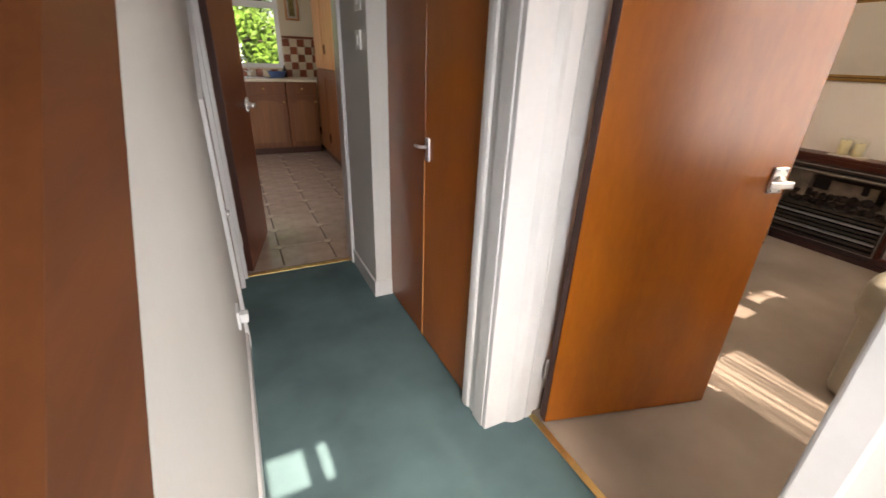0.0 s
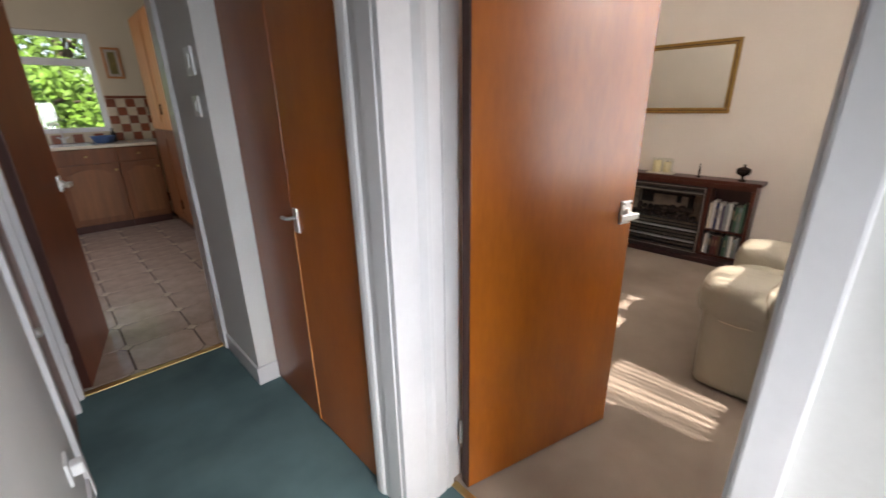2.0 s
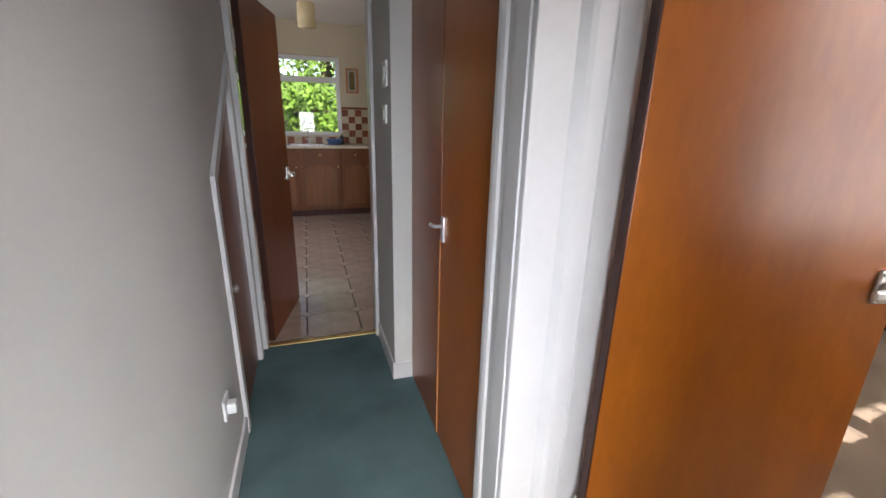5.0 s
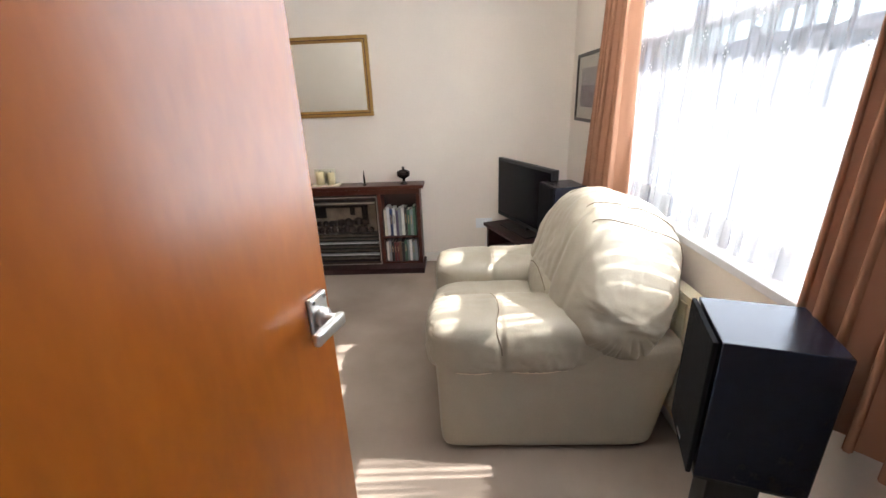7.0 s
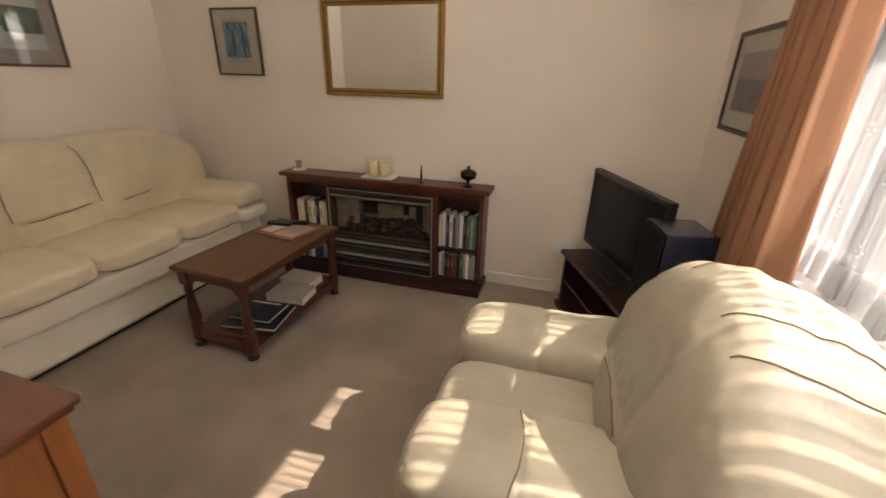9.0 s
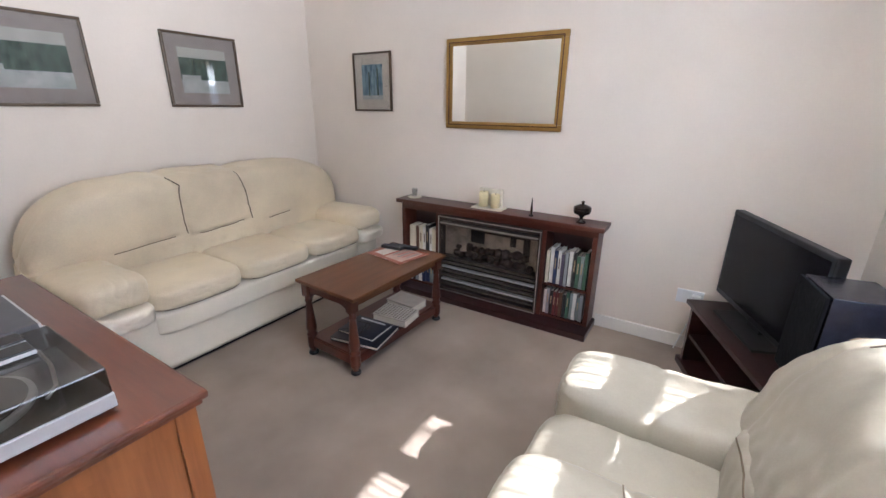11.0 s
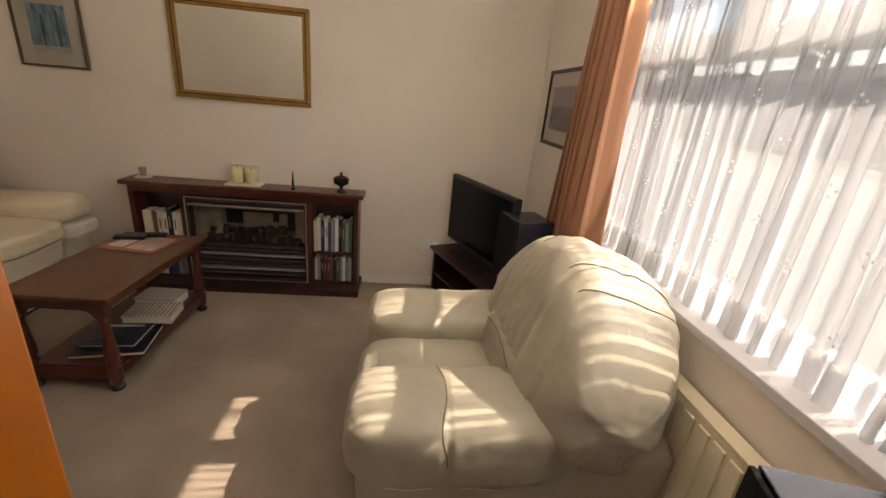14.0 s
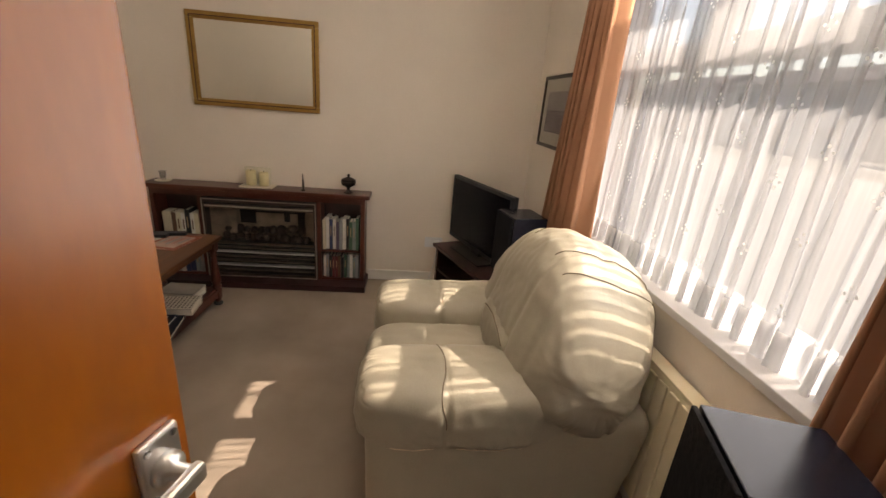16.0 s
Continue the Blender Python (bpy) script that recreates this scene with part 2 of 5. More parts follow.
M_LEAF = mat("leaf", (0.12, 0.25, 0.025), 0.6, vary=0.4, scale=3, bump=0.1)
M_BARK = mat("bark", (0.07, 0.05, 0.035), 0.9, vary=0.3, scale=8, bump=0.6)


def plain(name, color, rough=0.55, metal=0.0):
    return mat(name, color, rough, metal, vary=0.07, scale=18, bump=0.06, fine=90)


# ---------------- geometry helpers ----------------
def box(bm, x0, x1, y0, y1, z0, z1, bev=0.0, m=None):
    r = bmesh.ops.create_cube(bm, size=1.0)
    vs = r["verts"]
    for v in vs:
        v.co = Vector(((x0 + x1) / 2 + v.co.x * (x1 - x0), (y0 + y1) / 2 + v.co.y * (y1 - y0), (z0 + z1) / 2 + v.co.z * (z1 - z0)))
    if bev:
        es = list({e for v in vs for e in v.link_edges})
        r = bmesh.ops.bevel(bm, geom=es, offset=bev, segments=2, profile=0.6, affect="EDGES")
        vs = list({v for f in r["faces"] for v in f.verts} | {v for v in vs if v.is_valid})
    if m is not None:
        bmesh.ops.transform(bm, matrix=m, verts=vs)
    return vs


def boxes(*rows, bev=0.0):
    bm = bmesh.new()
    for r in rows:
        box(bm, *r, bev=bev)
    return bm


def lathe(profile, seg=20, centre=(0, 0, 0)):
    """A turned shape from (radius, height) steps."""
    bm = bmesh.new()
    rings = []
    for r, z in profile:
        rings.append([bm.verts.new((centre[0] + r * math.cos(a), centre[1] + r * math.sin(a), centre[2] + z)) for a in (2 * math.pi * k / seg for k in range(seg))])
    for a, b in zip(rings, rings[1:]):
        for k in range(seg):
            bm.faces.new((a[k], a[(k + 1) % seg], b[(k + 1) % seg], b[k]))
    bm.faces.new(list(reversed(rings[0])))
    bm.faces.new(rings[-1])
    return bm


def tube(points, r, seg=8, closed=False):
    """A round bar along points."""
    bm = bmesh.new()
    pts = [Vector(p) for p in points]
    rings = []
    for i, p in enumerate(pts):
        d = (pts[min(i + 1, len(pts) - 1)] - pts[max(i - 1, 0)]).normalized()
        side = d.cross(Vector((0, 0, 1)))
        side = side.normalized() if side.length > 1e-3 else Vector((1, 0, 0))
        up = side.cross(d)
        rings.append([bm.verts.new(p + r * (math.cos(a) * side + math.sin(a) * up)) for a in (2 * math.pi * k / seg for k in range(seg))])
    for a, b in zip(rings, rings[1:]):
        for k in range(seg):
            bm.faces.new((a[k], a[(k + 1) % seg], b[(k + 1) % seg], b[k]))
    bm.faces.new(list(reversed(rings[0])))
    bm.faces.new(rings[-1])
    return bm


def link(name, bm, material, smooth=False):
    bmesh.ops.recalc_face_normals(bm, faces=bm.faces)
    me = bpy.data.meshes.new(name)
    bm.to_mesh(me)
    bm.free()
    me.materials.append(material)
    if smooth:
        for p in me.polygons:
            p.use_smooth = True
    return new(name, me)


def part(name, bm, material, parent, label="", smooth=False):
    ob = link(name, bm, material, smooth)
    ob.parent = parent
    ob.matrix_parent_inverse = parent.matrix_world.inverted()
    if label:
        tagged(ob, label)
    return ob


def thing(name, label, category, at=(0, 0, 0), group="", rz=0.0):
    ob = new(name)
    ob.empty_display_size = 0.05
    ob.matrix_world = pose(*at, 0, 0, rz)
    ob.matrix_basis = pose(*at, 0, 0, rz)
    return tagged(ob, label, category, group)


def local(name, bm, material, parent, label="", smooth=False):
    """A part whose mesh is given in its thing's own axes."""
    ob = link(name, bm, material, smooth)
    ob.parent = parent
    if label:
        tagged(ob, label)
    return ob


def structure(name, bm, material, label, category="", smooth=False):
    return tagged(link(name, bm, material, smooth), label, category or name.split("_")[0], kind="structure")


def seam_at(s, z):
    """A seam's share of the half width at height z; a pair gives its top and its foot."""
    return s if isinstance(s, float) else s[0] + (s[1] - s[0]) * (1 - z) / 2


def step(a, b, x):
    """0 below a, 1 above b, smooth between."""
    t = min(1.0, max(0.0, (x - a) / (b - a)))
    return t * t * (3 - 2 * t)


def creases(x, y, z, deep, sharp=0.16):
    """Puckered leather: thin valleys between soft swells."""
    n = noise.noise(Vector((x, y, z)))
    return deep * (0.55 * n - max(0.0, 1 - abs(n) / sharp) ** 1.5)


def cushion(centre, half, e=4.0, n=22, seams=(), depth=0.02, width=0.02, wrinkle=0.004, shape=None, tilt=0.0, seed=0, grooves=(), extra=None):
    """A stuffed, round-edged block. seams: creases across x (as shares of the half width). shape: a bend of the finished point. Returns the mesh and a function that lays a seam on it."""
    c, h = Vector(centre), Vector(half)
    rot = Matrix.Rotation(radians(tilt), 3, "X")

    def lay(q):
        k = (abs(q.x) ** e + abs(q.y) ** e + abs(q.z) ** e) ** (1 / e)
        p = q / k
        cut = sum(math.exp(-(((p.x - seam_at(s, p.z)) * h.x / width) ** 2)) for s in seams)
        w = noise.noise(Vector((p.x * h.x * 9, p.y * h.y * 9, p.z * h.z * 9 + seed * 7.3))) * wrinkle + noise.noise(Vector((p.x * h.x * 26, p.y * h.y * 26, p.z * h.z * 26 + seed))) * wrinkle * 0.35
        length = p.length
        for g0, g1, gz, gs, gd in grooves:
            if p.y < 0 and g0 - 0.06 < p.x < g1 + 0.06:
                ends = min(1.0, max(0.0, min(p.x - g0 + 0.06, g1 + 0.06 - p.x) / 0.06))
                off = (p.z - gz - gs * (p.x - g0) / (g1 - g0)) * h.z / 0.020
                w += ends * gd * (0.55 * math.exp(-((off - 2.0) / 1.6) ** 2) - math.exp(-off * off))
        if extra:
            w += extra(p)
        p = Vector((p.x * h.x, p.y * h.y, p.z * h.z))
        p += p.normalized() * (w - depth * cut * min(1.0, length))
        if shape:
            p = shape(p)
        return c + rot @ p

    bm = bmesh.new()
    seen = {}

    def vert(q):
        key = (round(q.x, 4), round(q.y, 4), round(q.z, 4))
        if key not in seen:
            seen[key] = bm.verts.new(lay(q))
        return seen[key]

    for ax in range(3):
        for s in (-1, 1):
            for i in range(n):
                for j in range(n):
                    quad = []
                    for di, dj in ((0, 0), (1, 0), (1, 1), (0, 1)):
                        a, b = math.tan((2 * (i + di) / n - 1) * math.pi / 4), math.tan((2 * (j + dj) / n - 1) * math.pi / 4)
                        q = [0, 0, 0]
                        q[ax], q[(ax + 1) % 3], q[(ax + 2) % 3] = s, a, b
                        quad.append(vert(Vector(q)))
                    if len(set(quad)) == 4:
                        bm.faces.new(quad)
    return bm, lay


def seam_line(lay, s, a0, a1, steps=40, r=0.0030, proud=0.0022):
    """Piping that runs round a cushion in the plane x = s, from angle a0 to a1 (0: +y, 90: up)."""
    pts = []
    for k in range(steps + 1):
        a = radians(a0 + (a1 - a0) * k / steps)
        c, d = math.cos(a), math.sin(a)
        big = max(abs(c), abs(d))
        pts.append(lay(Vector((seam_at(s, d / big), c / big, d / big))))
    ring = []
    for k in range(24):
        c, d = math.cos(k * math.pi / 12), math.sin(k * math.pi / 12)
        big = max(abs(c), abs(d))
        ring.append(lay(Vector((seam_at(s, d / big), c / big, d / big))))
    mid = sum(ring, Vector()) / len(ring)
    return tube([p + (p - mid).normalized() * proud for p in pts], r, 6)

# ---------------- structure ----------------
XM, YS, YW = 4.44, 3.36, -0.47          # mirror wall, sofa wall, window wall (inner faces)
XH, XL, XC = 0.76, 1.04, 1.62           # hall face, lounge face and closet back of the wall between
CEIL, KCEIL = 2.5, 2.68
YK, YKN = 2.64, 6.95                    # kitchen door wall, kitchen window wall
XS = -0.035                             # stair spandrel
WX0, WX1, WZ0, WZ1 = 1.45, 3.62, 0.82, 2.15

structure("floor", boxes((0.985, 1.62, -0.75, 1.06, -0.1, 0), (1.62, 4.6, -0.75, 3.5, -0.1, 0)), M_CARPET, "worn beige fitted carpet of the lounge", "carpet")
structure("floor_hall", boxes((-1.0, 0.985, -0.75, YK + 0.02, -0.1, 0.0)), M_GREEN, "dark green fitted carpet of the hall", "carpet")
structure("floor_kitchen", boxes((-1.6, 1.9, YK + 0.02, YKN + 0.2, -0.1, -0.004)), M_GROUT, "grouted base of the kitchen's tiled floor", "floor")
structure("ceiling", boxes((-1.0, 4.7, -0.75, YK + 0.10, CEIL, CEIL + 0.15), (1.5, 4.7, YK + 0.10, 3.6, CEIL, CEIL + 0.15)), M_CEIL, "plain white plaster ceiling")
structure("ceiling_kitchen", boxes((-1.7, 1.9, YK + 0.10, YKN + 0.3, KCEIL, KCEIL + 0.15)), M_CEIL, "white kitchen ceiling", "ceiling")
structure("wall_east", boxes((XM, XM + 0.25, YW - 0.28, YS + 0.2, 0, CEIL)), M_WALL, "cream painted lounge wall behind the fireplace", "wall")
structure("wall_north", boxes((XC - 0.1, XM, YS, YS + 0.2, 0, CEIL)), M_WALL, "cream painted lounge wall behind the sofa", "wall")
structure("wall_south", boxes((1.03, WX0, YW - 0.28, YW, 0, CEIL), (WX1, XM, YW - 0.28, YW, 0, CEIL), (WX0, WX1, YW - 0.28, YW, 0, WZ0 - 0.03), (WX0, WX1, YW - 0.28, YW, WZ1, CEIL)), M_WALL, "cream painted wall with the wide lounge window", "wall")
structure("wall_closet", boxes((XC - 0.1, XC, 1.06, YS, 0, CEIL), (XL, XC - 0.1, 1.06, 1.14, 0, CEIL)), M_WALL, "cream painted lounge wall beside the hall closet", "wall")
structure("wall_lounge_door", boxes((XH, XL, YW, 0.130, 0, CEIL), (XH + 0.014, XL, 0.99, 1.06, 0, CEIL), (XH, XL, 0.130, 0.99, 2.06, CEIL), (XH, XC - 0.1, 2.14, 2.22, 0, CEIL), (XH + 0.03, XL, 1.06, 2.14, 2.06, CEIL)), M_HALL, "pale painted wall between hall and lounge", "wall")
structure("wall_hall_end", boxes((0.69, 0.79, 2.10, YK, 0, CEIL), (0.69, XC - 0.1, YK, YK + 0.10, 0, CEIL), (-0.03, 0.69, YK, YK + 0.10, 2.06, CEIL), (-1.6, -0.075, YK, YK + 0.10, 0, CEIL)), M_HALL, "pale grey hall wall beside the kitchen doorway", "wall")
structure("wall_hall_front", boxes((-1.0, 0.0, YW - 0.28, YW, 0, CEIL), (0.74, 1.03, YW - 0.28, YW, 0, CEIL), (0.0, 0.74, YW - 0.28, YW, 2.08, CEIL)), M_HALL, "pale painted wall with the front door", "wall")
structure("wall_hall_side", boxes((-1.1, -1.0, YW - 0.28, YK, 0, CEIL)), M_HALL, "pale painted wall beyond the stairs", "wall")
structure("wall_kitchen_north", boxes((-1.7, -0.95, YKN, YKN + 0.25, 0, KCEIL), (0.86, 1.85, YKN, YKN + 0.25, 0, KCEIL), (-0.95, 0.86, YKN, YKN + 0.25, 0, 1.12), (-0.95, 0.86, YKN, YKN + 0.25, 2.24, KCEIL)), M_KIT, "cream kitchen wall with the garden window", "wall")
structure("wall_kitchen_east", boxes((1.75, 1.9, YS + 0.2, YKN, 0, KCEIL)), M_KIT, "cream kitchen wall behind the cupboards", "wall")
structure("wall_kitchen_west", boxes((-1.7, -1.6, YK, 3.3, 0, KCEIL), (-1.7, -1.6, 5.3, YKN, 0, KCEIL), (-1.7, -1.6, 3.3, 5.3, 2.1, KCEIL), (-1.7, -1.6, 3.3, 5.3, 0, 0.3)), M_KIT, "cream kitchen wall with an opening added for daylight", "wall")


def slope(bm, rows, x0, x1):
    """A board of even thickness from x0 to x1, its outline given as (y, z)."""
    a = [bm.verts.new((x0, y, z)) for y, z in rows]
    b = [bm.verts.new((x1, y, z)) for y, z in rows]
    bm.faces.new(a), bm.faces.new(list(reversed(b)))
    for i in range(len(rows)):
        j = (i + 1) % len(rows)
        bm.faces.new((a[i], b[i], b[j], a[j]))
    return bm


def stair_z(y):
    """Height of the stringer's lower edge."""
    return 0.752 + 0.98 * y


CN, CF = 1.875, 2.535                    # the cupboard under the stairs, near and far edge
bm = slope(bmesh.new(), [(-0.3, 0), (CN, 0), (CN, stair_z(CN)), (-0.3, stair_z(-0.3))], XS - 0.04, XS)
slope(bm, [(CN, 1.165), (CF + 0.02, 1.62), (CF + 0.02, 2.5), (1.80, 2.5), (CN, stair_z(CN))], XS - 0.04, XS)
slope(bm, [(CF + 0.02, 0), (YK, 0), (YK, 2.5), (CF + 0.02, 2.5)], XS - 0.04, XS)
structure("wall_stair_spandrel", bm, M_HALL, "off-white painted panel under the staircase", "wall")

stairs = thing("staircase", "brown wooden staircase climbing above the hall cupboard", "staircase", (XS - 0.4, 0.1, 0))
bm = slope(bmesh.new(), [(-0.42, stair_z(-0.42)), (1.78, stair_z(1.78)), (1.78, 2.49), (1.55, 2.49), (-0.42, stair_z(-0.42) + 0.22)], XS - 0.035, XS + 0.012)
part("stringer", bm, M_STRING, stairs, "dark brown wooden stringer board")
for k in range(9):
    y = -0.40 + 0.2 * k
    part("tread", boxes((-0.96, XS - 0.045, y, y + 0.24, stair_z(y) + 0.02, stair_z(y) + 0.055), bev=0.008), M_STRING, stairs)
part("handrail", tube([(XS - 0.03, -0.40, 1.33), (XS - 0.03, 0.8, 2.49)], 0.028, 10), M_STRING, stairs, smooth=True)

# cupboard under the stairs: sloping door in a white surround
cup = thing("door_1", "low dark wooden cupboard door with a sloping top under the stairs", "door", (XS, 2.2, 0))
cup["kind"] = "structure"
part("door_leaf", slope(bmesh.new(), [(CN + 0.03, 0.012), (CF - 0.03, 0.012), (CF - 0.03, 1.58), (CN + 0.03, 1.16)], XS - 0.03, XS - 0.008), M_DOOR2, cup)
part("architrave", slope(bmesh.new(), [(CN - 0.005, 0), (CN + 0.04, 0), (CN + 0.04, 1.125), (CN - 0.005, 1.15)], XS - 0.02, XS + 0.016), M_GLOSS, cup)
part("architrave", slope(bmesh.new(), [(CF - 0.04, 0), (CF + 0.02, 0), (CF + 0.02, 1.66), (CF - 0.04, 1.60)], XS - 0.02, XS + 0.016), M_GLOSS, cup)
part("architrave", slope(bmesh.new(), [(CN - 0.005, 1.15), (CN + 0.04, 1.125), (CF - 0.04, 1.56), (CF - 0.04, 1.61)], XS - 0.02, XS + 0.016), M_GLOSS, cup)
part("knob", lathe([(0.006, 0), (0.006, 0.014), (0.016, 0.02), (0.018, 0.03), (0.010, 0.036)], 14), M_CHROME, cup, smooth=True).matrix_basis = pose(XS - 0.008, 1.975, 0.66, 0, 90, 0)

# doors with lever handles
def lever(parent, x, y, z, side, toward):
    """A lever on a square plate. side: the face's outward way along local y; toward: the lever's way along local x."""
    plate = local("handle_plate", boxes((x - 0.027, x + 0.027, min(y, y + side * 0.010), max(y, y + side * 0.010), z - 0.044, z + 0.044), bev=0.004), M_CHROME, parent, "satin chrome plate")
    boss = lathe([(0.021, 0.0), (0.021, 0.010), (0.017, 0.014), (0.0105, 0.016), (0.0105, 0.040)], 18)
    local("boss", boss, M_CHROME, plate, "", True).matrix_basis = pose(x, y + side * 0.009, z - 0.004, -90 * side, 0, 0)
    ends = sorted((x + toward * -0.012, x + toward * 0.080))
    local("lever", boxes((ends[0], ends[1], *sorted((y + side * 0.042, y + side * 0.056)), z - 0.017, z + 0.008), bev=0.005), M_CHROME, plate, "flat satin chrome lever")
    for dx in (-0.018, 0.018):
        for dz in (-0.034, 0.034):
            local("screw", lathe([(0.0048, 0), (0.0048, 0.0015), (0.0028, 0.002)], 10), M_STEEL, plate).matrix_basis = pose(x + dx, y + side * 0.010, z + dz, -90 * side, 0, 0)


def leaf(name, label, at, rz, width, material, height=2.0):
    """A flush door hung at its hinge edge (local x = 0), its thickness towards -y."""
    d = thing(name, label, "door", at, rz=rz)
    d["kind"] = "structure"
    local("door_leaf", boxes((0.002, width, -0.040, 0.0, 0.012, height), bev=0.002), material, d)
    local("edge_lipping", boxes((-0.004, 0.0015, -0.039, -0.001, 0.012, height)), M_EDGE, d)
    for z in (0.24, 1.75):
        h = local("hinge", boxes((-0.012, 0.002, -0.004, 0.006, z - 0.045, z + 0.045), bev=0.002), M_CHROME, d)
        local("hinge_pin", lathe([(0.006, z - 0.047), (0.006, z + 0.047)], 10, (-0.006, 0.006, 0)), M_CHROME, h, smooth=True)
    return d


ang = -14.7
d2 = leaf("door_2", "open flush orange-brown veneered lounge door", (1.018, 0.936, 0), ang, 0.728, M_DOOR)
lever(d2, 0.682, -0.040, 0.99, -1, -1)
lever(d2, 0.682, 0.0, 0.99, 1, -1)
kang = math.degrees(math.atan2(3.355 - 2.70, 0.14 - 0.0))
d3 = leaf("door_3", "open dark red-brown kitchen door", (0.0, 2.70, 0), kang, 0.67, M_DOOR2)
lever(d3, 0.62, -0.040, 0.99, -1, -1)

# lounge doorway: lining with its stop, architraves
tr = thing("trim_lounge_doorway", "white gloss door lining and architrave of the lounge doorway", "door frame", (0.9, 0.5, 0))
tr["kind"] = "structure"


def upright(outline, z0, z1):
    """A straight moulding standing on the floor, its section given as (x, y)."""
    bm = bmesh.new()
    a = [bm.verts.new((x, y, z0)) for x, y in outline]
    b = [bm.verts.new((x, y, z1)) for x, y in outline]
    bm.faces.new(a), bm.faces.new(list(reversed(b)))
    for i in range(len(outline)):
        j = (i + 1) % len(outline)
        bm.faces.new((a[i], b[i], b[j], a[j]))
    return bm


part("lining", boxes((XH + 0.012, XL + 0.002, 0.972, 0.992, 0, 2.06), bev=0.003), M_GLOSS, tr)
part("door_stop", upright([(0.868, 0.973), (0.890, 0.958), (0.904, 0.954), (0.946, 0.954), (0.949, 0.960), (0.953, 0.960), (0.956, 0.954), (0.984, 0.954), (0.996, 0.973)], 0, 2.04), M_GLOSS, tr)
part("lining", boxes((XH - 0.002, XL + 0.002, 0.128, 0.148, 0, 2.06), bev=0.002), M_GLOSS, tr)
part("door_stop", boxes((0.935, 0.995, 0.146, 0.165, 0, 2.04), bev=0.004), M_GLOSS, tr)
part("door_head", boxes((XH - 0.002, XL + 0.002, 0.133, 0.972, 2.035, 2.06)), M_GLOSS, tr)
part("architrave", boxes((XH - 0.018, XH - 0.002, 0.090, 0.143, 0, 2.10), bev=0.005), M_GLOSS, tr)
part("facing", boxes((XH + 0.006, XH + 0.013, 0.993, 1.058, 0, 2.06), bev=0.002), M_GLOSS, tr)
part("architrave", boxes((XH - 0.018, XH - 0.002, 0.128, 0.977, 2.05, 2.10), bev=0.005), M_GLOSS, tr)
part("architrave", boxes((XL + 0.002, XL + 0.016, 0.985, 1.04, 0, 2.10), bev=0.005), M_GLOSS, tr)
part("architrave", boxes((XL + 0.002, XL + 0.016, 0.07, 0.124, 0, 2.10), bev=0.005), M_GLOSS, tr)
structure("trim_threshold", boxes((0.972, 1.0, 0.15, 0.955, 0.0, 0.006), bev=0.002), M_BRASS, "brass carpet strip across the lounge doorway", "threshold")
structure("trim_kitchen_threshold", boxes((-0.02, 0.672, YK - 0.01, YK + 0.03, 0.0, 0.008), bev=0.003), M_BRASS, "metal strip across the kitchen doorway", "threshold")

# hall closet: two flush leaves
cl = thing("door_4", "pair of flush red-brown closet doors in the hall", "closet door", (0.79, 1.6, 0))
cl["kind"] = "structure"
# The far leaf's shade is in its darker colour, not another wood.
part("door_leaf", boxes((0.785, 0.82, 1.628, 2.095, 0.012, 2.03), bev=0.002), M_CLOSET_SHADED, cl)
part("door_leaf", boxes((0.785, 0.82, 1.156, 1.622, 0.012, 2.03), bev=0.002), M_CLOSET_LIT, cl)
part("edge_lipping", boxes((0.781, 0.786, 1.6205, 1.6295, 0.012, 0.92)), M_OAKL, cl, "pale edge between the leaves, up to handle height")
for z in (0.25, 1.78):
    part("hinge", boxes((0.777, 0.79, 1.154, 1.162, z - 0.045, z + 0.045), bev=0.002), M_CHROME, cl)
pl = part("handle_plate", boxes((0.777, 0.785, 1.57, 1.605, 0.925, 1.02), bev=0.002), M_CHROME, cl)
part("lever", tube([(0.78, 1.588, 0.985), (0.752, 1.588, 0.985), (0.746, 1.597, 0.985), (0.746, 1.635, 0.983)], 0.007, 10), M_CHROME, pl, smooth=True)
tr2 = thing("trim_closet", "white gloss frame round the closet doors", "door frame", (0.78, 1.1, 0))
tr2["kind"] = "structure"
part("jamb", boxes((0.772, 0.83, 1.061, 1.153, 0, 2.06), bev=0.003), M_GLOSS, tr2)
part("architrave", upright([(0.7715, 1.098), (0.765, 1.104), (0.762, 1.118), (0.762, 1.136), (0.766, 1.148), (0.7715, 1.152)], 0, 2.06), M_GLOSS, tr2)
part("door_head", boxes((0.765, 0.83, 1.152, 2.10, 2.035, 2.06)), M_GLOSS, tr2)
tr3 = thing("trim_kitchen_doorway", "white gloss architrave of the kitchen doorway", "door frame", (0.69, 2.64, 0))
tr3["kind"] = "structure"
part("architrave", boxes((0.666, 0.688, YK - 0.05, YK - 0.002, 0, 2.10), bev=0.004), M_GLOSS, tr3)
part("lining", boxes((0.672, 0.69, YK - 0.002, YK + 0.10, 0, 2.05), bev=0.002), M_GLOSS, tr3)
part("lining", boxes((-0.03, -0.012, YK - 0.002, YK + 0.10, 0, 2.05), bev=0.002), M_GLOSS, tr3)
part("architrave", boxes((-0.033, 0.0, YK - 0.03, YK - 0.002, 0, 2.10), bev=0.004), M_GLOSS, tr3)
bb = boxes((0.678, 0.69, 2.098, YK - 0.05, 0, 0.10), (0.678, 0.79, 2.088, 2.10, 0, 0.10), bev=0.003)
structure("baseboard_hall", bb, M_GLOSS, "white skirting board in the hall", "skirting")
bb = boxes((XS, XS + 0.012, -0.3, CN - 0.005, 0, 0.09), bev=0.003)
